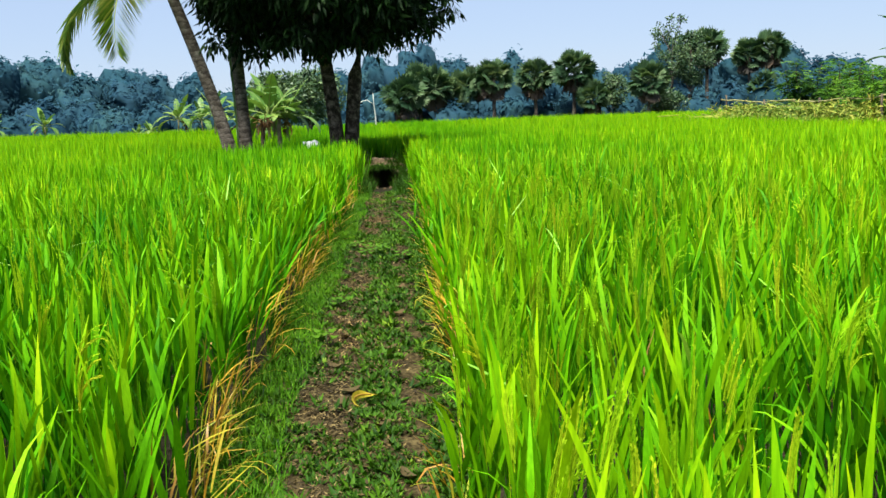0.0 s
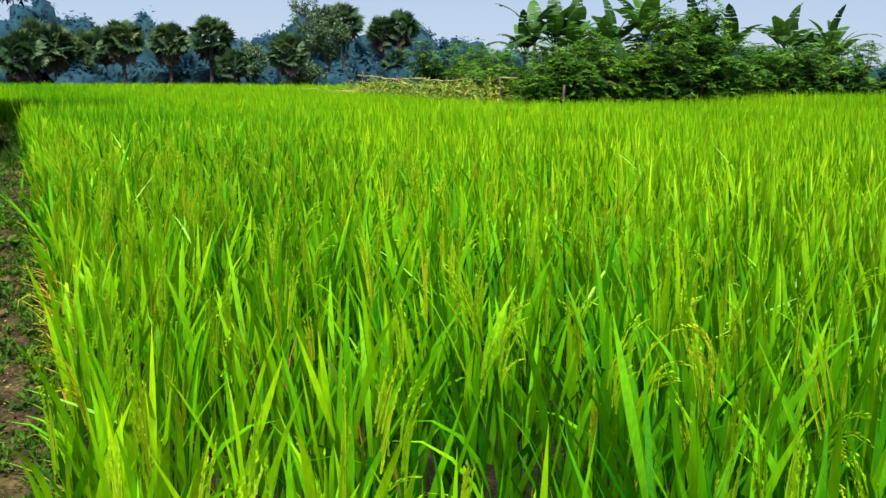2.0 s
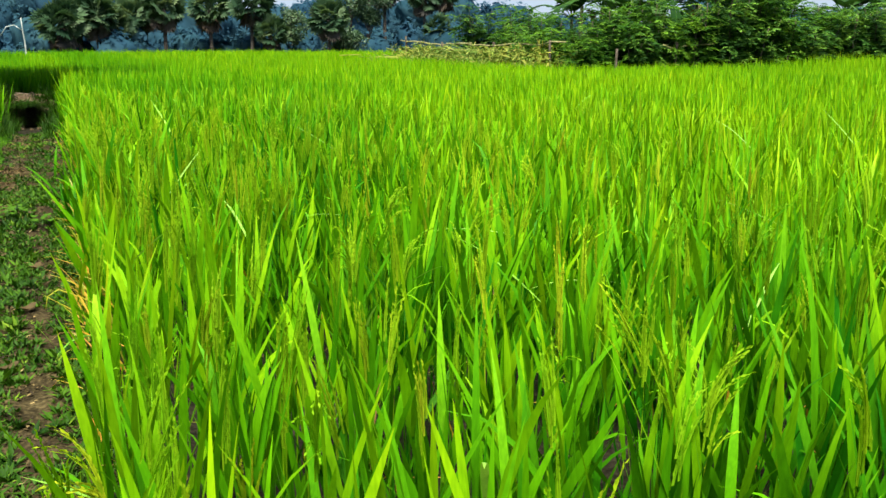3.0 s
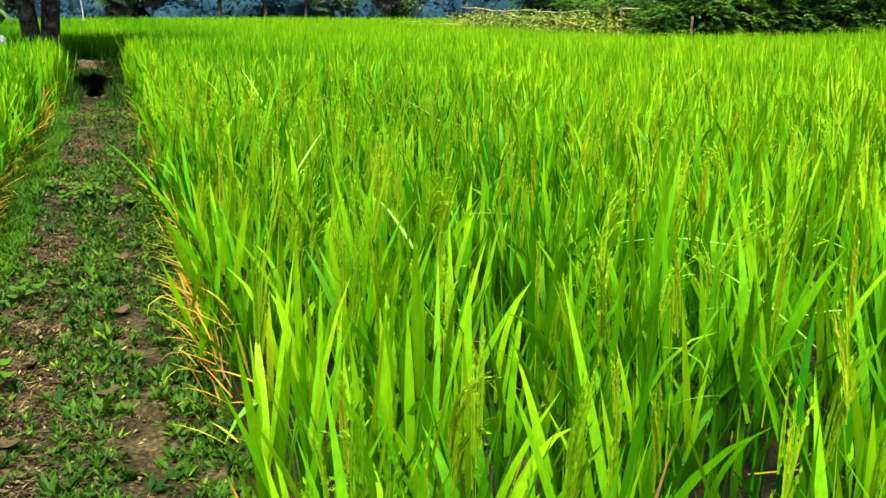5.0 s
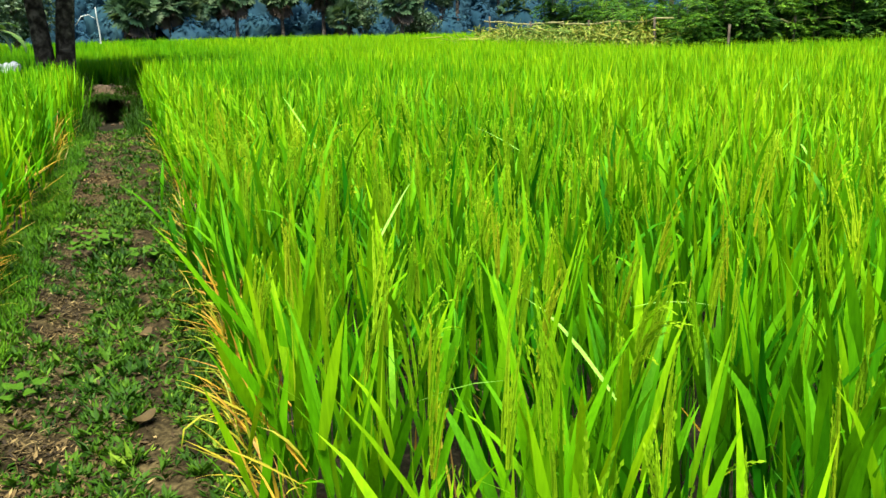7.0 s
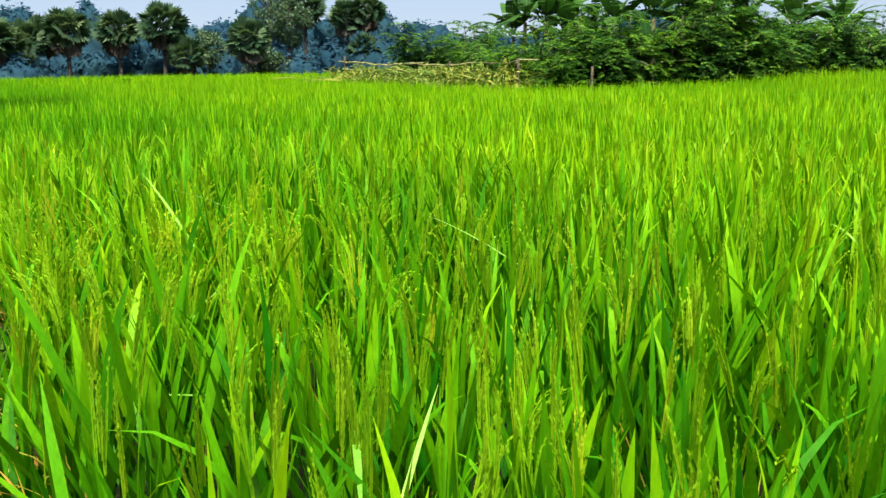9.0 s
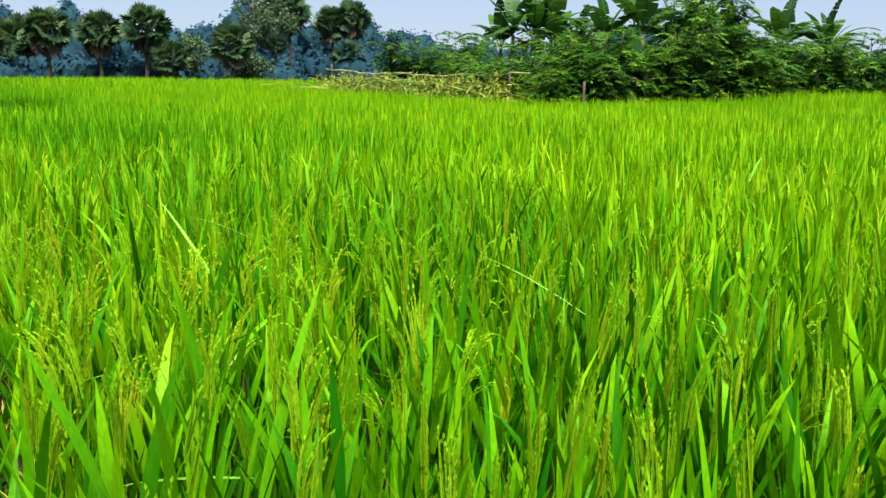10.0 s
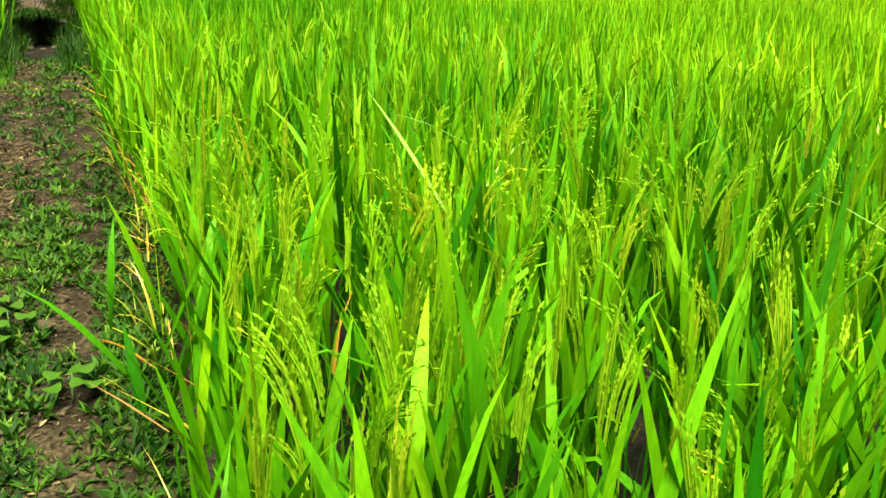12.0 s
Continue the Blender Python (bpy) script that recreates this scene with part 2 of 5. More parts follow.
def blades(base, length, azim, lean, droop, width, levels, twist=None, u=None, k=0, spin=None):
    """Ribbons that rise from base, lean towards azim and droop, ending in a point."""
    n = len(base)
    u = rng.random(n) if u is None else u
    twist = rng.normal(0, 0.5, n) if twist is None else twist
    s = np.linspace(0, 1, levels + 1)
    ang = lean[:, None] + droop[:, None] * s[None] ** 2
    step = (length / levels)[:, None]
    mid = (ang[:, 1:] + ang[:, :-1]) / 2
    out = np.concatenate([np.zeros((n, 1)), np.cumsum(np.sin(mid) * step, 1)], 1)
    up = np.concatenate([np.zeros((n, 1)), np.cumsum(np.cos(mid) * step, 1)], 1)
    d = np.stack([np.sin(azim), np.cos(azim)], -1)
    centre = np.concatenate([base[:, None, :2] + out[..., None] * d[:, None], (base[:, 2:3] + up)[..., None]], -1)
    sa = (azim + np.pi / 2 + twist)[:, None] + (0 if spin is None else spin[:, None]) * s[None, :-1]
    side = np.stack([np.sin(sa), np.cos(sa), 0 * sa], -1)
    w = np.array(WIDTHS[levels])[None, :, None] * (width / 2)[:, None, None] * side
    v = np.concatenate([centre[:, :-1] - w, centre[:, :-1] + w, centre[:, -1:]], 1)
    L = levels
    f = []
    for i in range(L - 1):
        f += [[i, L + i, L + i + 1], [i, L + i + 1, i + 1]]
    f.append([L - 1, 2 * L - 1, 2 * L])
    f = np.array(f)
    m = 2 * L + 1
    faces = (f[None] + (np.arange(n) * m)[:, None, None]).reshape(-1, 3)
    vv = np.concatenate([s[:-1], s[:-1], [1.0]])
    uv = np.stack([np.repeat(u[:, None], m, 1), np.repeat(vv[None], n, 0)], -1)
    return v.reshape(-1, 3), faces, uv.reshape(-1, 2), k


def leaflets(centre, ahead, side, length, width, u=None, k=0, fold=0.0):
    """Lance-shaped leaves: each a folded rhomb that runs from centre along ahead."""
    n = len(centre)
    u = rng.random(n) if u is None else u
    nrm = np.cross(side, ahead)
    L, W = length[:, None], width[:, None] / 2
    a, b = centre, centre + ahead * L
    m1 = centre + ahead * L * 0.42
    v = np.stack([a, m1 + side * W + nrm * W * fold, b - np.array([0, 0, 0.0]), m1 - side * W + nrm * W * fold], 1)
    f = np.array([[0, 1, 2], [0, 2, 3]])
    faces = (f[None] + (np.arange(n) * 4)[:, None, None]).reshape(-1, 3)
    uv = np.stack([np.repeat(u[:, None], 4, 1), np.repeat(np.array([[0, 0.45, 1, 0.45]]), n, 0)], -1)
    return v.reshape(-1, 3), faces, uv.reshape(-1, 2), k


def unit(v):
    return v / np.maximum(np.linalg.norm(v, axis=-1, keepdims=True), 1e-9)


def cloud_leaves(centres, radii, per, length, width, droop=0.3, k=0, shell=0.5):
    """Leaves round the given clump centres, pointing outwards and hanging a little."""
    n = len(centres) * per
    c = np.repeat(np.asarray(centres, float), per, 0)
    r = np.repeat(np.asarray(radii, float).reshape(len(centres), -1) * np.ones((1, 3)), per, 0)
    d = unit(rng.normal(size=(n, 3)))
    rad = shell + (1 - shell) * rng.random((n, 1))
    pos = c + d * r * rad
    ahead = unit(d * 0.7 + rng.normal(size=(n, 3)) * 0.6 + np.array([0, 0, -droop]))
    side = unit(np.cross(ahead, rng.normal(size=(n, 3))))
    ln = length * (0.6 + 0.8 * rng.random(n))
    wd = width * (0.7 + 0.6 * rng.random(n))
    return leaflets(pos, ahead, side, ln, wd, u=rng.random(n), k=k, fold=0.3)


def crowns(centres, sizes, rings=18, spokes=26, k=0):
    """Far tree crowns: domes broken up into boughs, clumps and twigs, with leaves lying on them."""
    t, p = np.linspace(0.02, np.pi - 0.02, rings), np.linspace(0, 2 * np.pi, spokes, endpoint=False)
    tt, pp = np.meshgrid(t, p, indexing="ij")
    ball = np.stack([np.sin(tt) * np.cos(pp), np.sin(tt) * np.sin(pp), np.cos(tt)], -1).reshape(-1, 3)
    f = []
    for i in range(rings - 1):
        for j in range(spokes):
            q, q2 = i * spokes + j, i * spokes + (j + 1) % spokes
            f += [[q, q + spokes, q2 + spokes], [q, q2 + spokes, q2]]
    n, m = len(centres), len(ball)
    c, r = np.asarray(centres, float)[:, None], np.asarray(sizes, float)[:, None]
    at = c + ball[None] * r
    swell = np.ones((n, m))
    for scale_, depth in ((0.9, 0.26), (2.2, 0.2), (5.0, 0.12)):
        for _ in range(5):
            swell += depth / 2.2 * np.sin(at @ (unit(rng.normal(size=3)) * scale_ * rng.uniform(0.7, 1.4)) + rng.uniform(0, 6.3))
    swell = np.clip(swell + rng.normal(0, 0.05, (n, m)), 0.45, 1.7)
    v = c + ball[None] * r * swell[..., None]
    faces = (np.array(f)[None] + (np.arange(n) * m)[:, None, None]).reshape(-1, 3)
    hue = np.clip(rng.random((n, 1)) * 0.7 + rng.normal(0, 0.12, (n, m)) + 0.15, 0, 1)
    body = ((c + (v - c) * 0.95).reshape(-1, 3), faces, np.stack([hue, np.full((n, m), 0.5)], -1).reshape(-1, 2), k)
    flat = v.reshape(-1, 3)
    d = (ball[None] * np.ones((n, 1, 1))).reshape(-1, 3)
    inward = -unit((c * np.ones((1, m, 1))).reshape(-1, 3) * np.array([1, 1, 0]))
    open_ = np.flatnonzero((np.sum(d * inward, 1) > -0.25) & (d[:, 2] > -0.6))       # leaves on the sunny sides, towards the fields and the sky
    pick = rng.choice(open_, int(len(open_) * 2.0))
    d = d[pick]
    ahead = unit(np.cross(d, rng.normal(size=d.shape)) + rng.normal(0, 0.35, d.shape))
    side = unit(np.cross(ahead, d + rng.normal(0, 0.3, d.shape)))
    g = len(pick)
    leaf = leaflets(flat[pick] + d * rng.uniform(-0.25, 0.25, (g, 1)) + rng.normal(0, 0.15, (g, 3)), ahead, side, rng.uniform(0.3, 0.65, g), rng.uniform(0.18, 0.34, g), u=hue.ravel()[pick], k=k, fold=0.3)
    return [body, leaf]


def tube(points, radii, sides=8, u=0.5, k=0, cap=True):
    """A round stem along points."""
    p, r = np.asarray(points, float), np.asarray(radii, float)
    n = len(p)
    t = unit(np.gradient(p, axis=0))
    ref = np.where(np.abs(t[:, 2:3]) > 0.95, np.array([[1.0, 0, 0]]), np.array([[0, 0, 1.0]]))
    a = unit(np.cross(t, ref))
    b = np.cross(t, a)
    w = np.linspace(0, 2 * np.pi, sides, endpoint=False)
    ring = a[:, None] * np.cos(w)[None, :, None] + b[:, None] * np.sin(w)[None, :, None]
    v = (p[:, None] + ring * r[:, None, None]).reshape(-1, 3)
    f = []
    for i in range(n - 1):
        for j in range(sides):
            q, q2 = i * sides + j, i * sides + (j + 1) % sides
            f += [[q, q2, q2 + sides], [q, q2 + sides, q + sides]]
    if cap:
        v = np.concatenate([v, p[:1], p[-1:]])
        for j in range(sides):
            f += [[n * sides, (j + 1) % sides, j], [n * sides + 1, (n - 1) * sides + j, (n - 1) * sides + (j + 1) % sides]]
    uv = np.full((len(v), 2), 0.5)
    uv[:, 0] = u
    return v, np.array(f), uv, k


def bend(p0, p1, sag=0.0, n=8, wob=0.0):
    """Points from p0 to p1, sagging in the middle and wandering a little."""
    s = np.linspace(0, 1, n)[:, None]
    p = np.asarray(p0, float) * (1 - s) + np.asarray(p1, float) * s
    p[:, 2] -= sag * (4 * s * (1 - s))[:, 0]
    if wob:
        w = rng.normal(0, wob, (n, 3))
        w[0] = w[-1] = 0
        p += w
    return p


def hum(x, y, seed=0.0, scale=1.0):
    """Smooth low hills between about -1 and 1."""
    x, y = np.asarray(x) * scale, np.asarray(y) * scale
    return (np.sin(1.3 * x + 2.1 * np.sin(0.7 * y + seed)) + np.sin(1.7 * y + 1.9 * np.sin(0.9 * x + 2 * seed)) + np.sin(2.9 * x + 2.3 * y + seed)) / 3


def grid_mesh(xs, ys, height):
    gx, gy = np.meshgrid(xs, ys)
    v = np.stack([gx, gy, height(gx, gy)], -1).reshape(-1, 3)
    nx = len(xs)
    i = (np.arange(len(ys) - 1)[:, None] * nx + np.arange(nx - 1)[None]).ravel()
    f = np.concatenate([np.stack([i, i + 1, i + nx + 1], 1), np.stack([i, i + nx + 1, i + nx], 1)])
    return v, f, np.stack([v[:, 0], v[:, 1]], -1), 0


def polar(az, far):
    """Plan position from the bearing (degrees right of the path's line) and the distance."""
    return far * math.sin(radians(az)), far * math.cos(radians(az))


# ---- ground ----
FIELD = -0.14


def middle(y):
    """The path's middle line."""
    return -0.21 + 0.011 * np.asarray(y) + 0.03 * np.sin(0.6 * np.asarray(y) + 1.0)


def right_edge(y):
    """Where the rice begins on the path's right side."""
    return np.interp(y, [3.0, 4.0, 5.0, 6.0, 7.5, 9.0, 13.0, 20.5], [0.24, 0.33, 0.42, 0.45, 0.43, 0.47, 0.62, 0.72]) + 0.04 * np.sin(1.9 * np.asarray(y))


def left_edge(y):
    return np.interp(y, [3.0, 5.0, 9.0, 13.0, 20.5], [-0.74, -0.80, -0.74, -0.60, -0.50]) + 0.04 * np.sin(2.3 * np.asarray(y) + 1)


def bank_height(x, y):
    """The raised bank with the trees on it, which crosses the path's far end."""
    hollow = 0.45 * (np.abs(x - 0.07) < 0.15 + 0.05 * np.sin(9 * y))
    front = np.clip((y - 20.9 - 0.2 * np.sin(2.3 * x) - hollow) / 0.4, 0, 1)
    back = np.clip((np.where(x > -0.8, 22.4, 25.8) - y) / np.where(x > -0.8, 0.5, 1.2), 0, 1)
    side = np.clip((1.1 - x) / 0.7, 0, 1)
    return (0.5 + 0.10 * hum(x, y, 3.0, 1.5)) * front * back * side


ext = np.concatenate([-np.geomspace(1600, 40, 14), np.linspace(-34, 40, 75), np.geomspace(46, 1600, 14)])
eyt = np.concatenate([-np.geomspace(1600, 12, 12), np.linspace(-10, 80, 90), np.geomspace(88, 1600, 12)])
tagged(part("ground", [grid_mesh(ext, eyt, lambda x, y: FIELD - 0.04 + 0.02 * hum(x, y, 1.0))], M_SOIL), "wet dark soil of flat rice fields", kind="structure")


def path_z(x, y):
    edge = np.clip(np.maximum(x - right_edge(y) + 0.06, left_edge(y) + 0.06 - x) / 0.2, 0, 1)
    z = 0.018 * hum(x, y, 2.0, 9.0) + 0.012 * hum(x, y, 5.0, 23.0) + 0.01 * hum(x, y, 6.0, 3.0)
    z = z - 0.03 * np.exp(-((x - middle(y) + 0.06) / 0.12) ** 2)
    sink = np.clip((y - 16.5) / 3.5, 0, 1) ** 1.5
    return z - 0.2 * edge - 0.26 * sink * np.exp(-(((x - 0.03) / 0.42) ** 4))


pth = part("path", [grid_mesh(np.linspace(-1.1, 0.95, 60), np.linspace(-4, 22.2, 520), path_z)], M_PATH)
tagged(pth, "narrow trodden earth footpath between rice fields", kind="structure")
bank = part("bank", [grid_mesh(np.linspace(-9, 1.3, 220), np.linspace(20.4, 26, 130), lambda x, y: FIELD - 0.08 + bank_height(x, y) * 1.3)], M_BANK)
tagged(bank, "low bare earth bank crossing the footpath's end", kind="structure")

# ---- rice ----
def hills(spacing, x0, x1, y0, y1, near, far, behind=False):
    """Planted hills on a jittered grid whose distance from the walk's line lies between near and far, off the path, the bank and the hedge."""
    xs, ys = np.meshgrid(np.arange(x0, x1, spacing), np.arange(y0, y1, spacing))
    p = np.stack([xs.ravel(), ys.ravel()], -1)
    p = p + rng.uniform(-0.36, 0.36, p.shape) * spacing
    x, y = p[:, 0], p[:, 1]
    d = np.hypot(x - 0.2, y - np.clip(y, 0.0, 6.3))
    bearing = np.degrees(np.arctan2(x, y + 1.5))
    ahead_ = (bearing > -34) & (bearing < 66)
    ok = (d >= near) & (d < far) & ((~ahead_ | (y < 0.5)) if behind else ahead_)
    on_path = (x > left_edge(y)) & (x < right_edge(y)) & (y < 21.2)
    on_bank = (x < 0.8) & (x > -9) & (y > 21.0) & (y < np.where(x > -0.75, 26.0, 25.4))
    in_plot = (x > 15.2 + 0.25 * np.sin(y)) & (y > 25.6 + 0.2 * np.sin(x)) & (y < 46)
    beyond = y > 64 + 3 * np.sin(0.13 * x)
    thin = (hum(x, y, 6.0, 6.5) + 0.7 * hum(x, y, 2.0, 11.0) < np.interp(y, [2.5, 4.5, 7.0, 9.5], [-0.15, -0.3, -0.58, -0.8]) - 0.4 * np.clip(x - 1.4, 0, 1)) & (d < 7.5) & (x > right_edge(y) + 0.15)      # places where hills failed
    return p[ok & ~on_path & ~on_bank & ~in_plot & ~beyond & ~thin]


def rice_top(x, y):
    """Height of the crop: lower and higher patches."""
    return 1.04 + 0.045 * hum(x, y, 4.0, 0.35) + 0.03 * hum(x, y, 8.0, 1.4) + 0.06 * np.clip((y - 30) / 30, 0, 1) + (0.25 * np.clip((x - 21) / 3, 0, 1) - 0.05 * np.clip((x - 12) / 3, 0, 1)) * np.clip((y - 16) / 4, 0, 1) * np.clip((30 - y) / 4, 0, 1)


def path_gap(c):
    """Distance of plants from the path's edge."""
    return np.maximum(c[:, 0] - right_edge(c[:, 1]), left_edge(c[:, 1]) - c[:, 0])


def hue_of(c):
    """Leaf colour over the field, sheen and row shade painted in: yellower along the path and far off, deep green
    between.
    """
    inside = np.maximum(path_gap(c), 0)
    # the far rise also paints sheen, the dip below also shade between rows
    u = np.where(c[:, 0] > 0, np.interp(c[:, 1], [3.0, 6.0, 8.0], [0.37, 0.33, 0.27]), 0.14) * np.exp(-inside / 0.7) + 0.25 * np.clip((inside - 1.5) / 3, 0, 1)
    u = u - np.interp(c[:, 1], [3.0, 5.5], [0.10, 0.0]) * np.clip((inside - 0.5) / 0.8, 0, 1) * np.clip((2.8 - inside) / 1.2, 0, 1) + 0.08 * hum(c[:, 0], c[:, 1], 2.0, 0.5)
    return u + 0.24 + np.where(c[:, 0] < 0, 0.05, 0.07 * np.clip((inside - 0.5) / 0.8, 0, 1))


def lean_out(c, azim, lean, chance, most):
    """Turns some of the plants beside the path out over it."""
    n = len(c)
    out_ = (path_gap(c) < 0.2) & (c[:, 1] < 19) & (c[:, 1] > 4.2) & (rng.random(n) < chance)
    azim = np.where(out_, np.where(c[:, 0] > 0, -np.pi / 2, np.pi / 2) + rng.normal(0, 0.6, n), azim)
    return azim, np.where(out_, lean + most * rng.random(n), lean)


def tillers(points, per, leaves, width, levels, culm=True):
    """Rice plants: each hill is a sheaf of stems, each stem bears pointed leaves at several heights; the topmost stand up as flags."""
    n = len(points) * per
    c = np.repeat(points, per, 0)
    open_ = np.repeat(rng.uniform(0.6, 1.5, len(points)), per)
    tall = np.repeat(rng.normal(1.0, 0.045, len(points)), per) * np.clip(rng.normal(0.97, 0.07, n), 0.7, 1.12)
    az = np.where(rng.random(n) < 0.25, np.pi / 2 + rng.normal(0, 0.8, n), rng.uniform(0, 2 * np.pi, n))
    lean = np.abs(rng.normal(0.05, 0.07, n)) * open_
    az, lean = lean_out(c, az, lean, 0.3, 0.12)
    away = np.stack([np.sin(az), np.cos(az)], -1)
    foot = c + away * (rng.random((n, 1)) ** 0.5 * 0.04)
    top = rice_top(c[:, 0], c[:, 1]) * tall
    stem = top * rng.uniform(0.58, 0.70, n)
    hue = np.repeat(hue_of(points) + rng.normal(0, 0.05, len(points)), per) + rng.normal(0, 0.05, n)
    pieces = []
    if culm:
        # culms coloured darker, standing in for shade inside the plants
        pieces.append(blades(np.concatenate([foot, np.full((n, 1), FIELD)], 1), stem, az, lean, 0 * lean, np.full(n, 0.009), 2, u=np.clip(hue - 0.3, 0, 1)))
    turn = rng.uniform(0, 2 * np.pi, n)
    width = width * np.interp(c[:, 1], [3.2, 8.0], [0.8, 1.0])      # finer leaves at the walk's start
    for i in range(leaves):
        q = (i + 1) / leaves                               # 1: the flag leaf
        at = stem * (0.42 + 0.56 * q + rng.uniform(-0.08, 0.05, n))
        base = np.concatenate([foot + away * (np.sin(lean) * at)[:, None], (FIELD + np.cos(lean) * at)[:, None]], 1)
        a = turn + np.pi * i + rng.normal(0, 0.5, n)
        flag = i == leaves - 1
        ln = (top - stem) * rng.uniform(0.72, 1.22, n) * (1.0 if flag else 1.12)
        wide_ = np.abs(rng.normal(0.10 if flag else 0.19, 0.15, n)) * (0.7 + 0.3 * open_)
        drp = rng.gamma(1.3, 0.16, n)
        bent = rng.random(n) < 0.05
        drp = np.where(bent, rng.uniform(0.7, 1.7, n), drp)
        a, wide_ = lean_out(c, a, wide_, 0.1, 0.3)
        # older lower leaves deeper green, with some of the plants' inner shade painted in
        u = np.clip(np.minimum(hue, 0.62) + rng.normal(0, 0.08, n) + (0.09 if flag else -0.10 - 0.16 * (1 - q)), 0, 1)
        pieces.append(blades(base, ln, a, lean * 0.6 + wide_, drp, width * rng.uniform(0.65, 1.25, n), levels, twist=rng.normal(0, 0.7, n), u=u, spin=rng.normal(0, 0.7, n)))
    return pieces


def far_rice(points, per, width, levels):
    """Leaf tips of plants farther off, over a filling of lower leaves."""
    n = len(points) * per
    c = np.repeat(points, per, 0) + rng.normal(0, 0.07, (len(points) * per, 2))
    low = rng.random(n) < 0.3
    top = rice_top(c[:, 0], c[:, 1]) * np.clip(rng.normal(0.95, 0.08, n), 0.7, 1.12)
    at = np.where(low, 0.0, top * rng.uniform(0.35, 0.6, n))
    base = np.concatenate([c, (FIELD + at)[:, None]], 1)
    # low leaves coloured darker, partly for the shade under the tips
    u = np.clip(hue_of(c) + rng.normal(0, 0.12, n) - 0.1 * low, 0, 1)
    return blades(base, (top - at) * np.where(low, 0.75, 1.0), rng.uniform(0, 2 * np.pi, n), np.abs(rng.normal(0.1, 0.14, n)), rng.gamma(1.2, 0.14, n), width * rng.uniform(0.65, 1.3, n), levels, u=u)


def level_leaves(points, chance, k=3):
    """Pale leaves that lie almost level across the others."""
    c = points[rng.random(len(points)) < chance]
    n = len(c)
    base = np.concatenate([c + rng.normal(0, 0.05, (n, 2)), (FIELD + rice_top(c[:, 0], c[:, 1]) * rng.uniform(0.66, 0.88, n))[:, None]], 1)
    return blades(base, rng.uniform(0.22, 0.5, n), rng.uniform(0, 2 * np.pi, n), rng.uniform(0.8, 1.45, n), rng.uniform(0.1, 0.7, n), rng.uniform(0.010, 0.017, n), 5, twist=rng.normal(0, 0.25, n), k=k)


def dry(points, per, width, levels, low=0.1, high=0.7, spread=0.5, k=2):
    """Withered lower leaves inside the plants."""
    n = len(points) * per
    c = np.repeat(points, per, 0)
    base = np.concatenate([c + rng.normal(0, 0.04, (n, 2)), FIELD + rng.uniform(0.05, 0.45, (n, 1))], 1)
    return blades(base, rng.uniform(low, high, n) * 0.7, rng.uniform(0, 2 * np.pi, n), np.abs(rng.normal(0.2, spread, n)), rng.gamma(1.5, 0.4, n), width * rng.uniform(0.6, 1.2, n), levels, k=k)


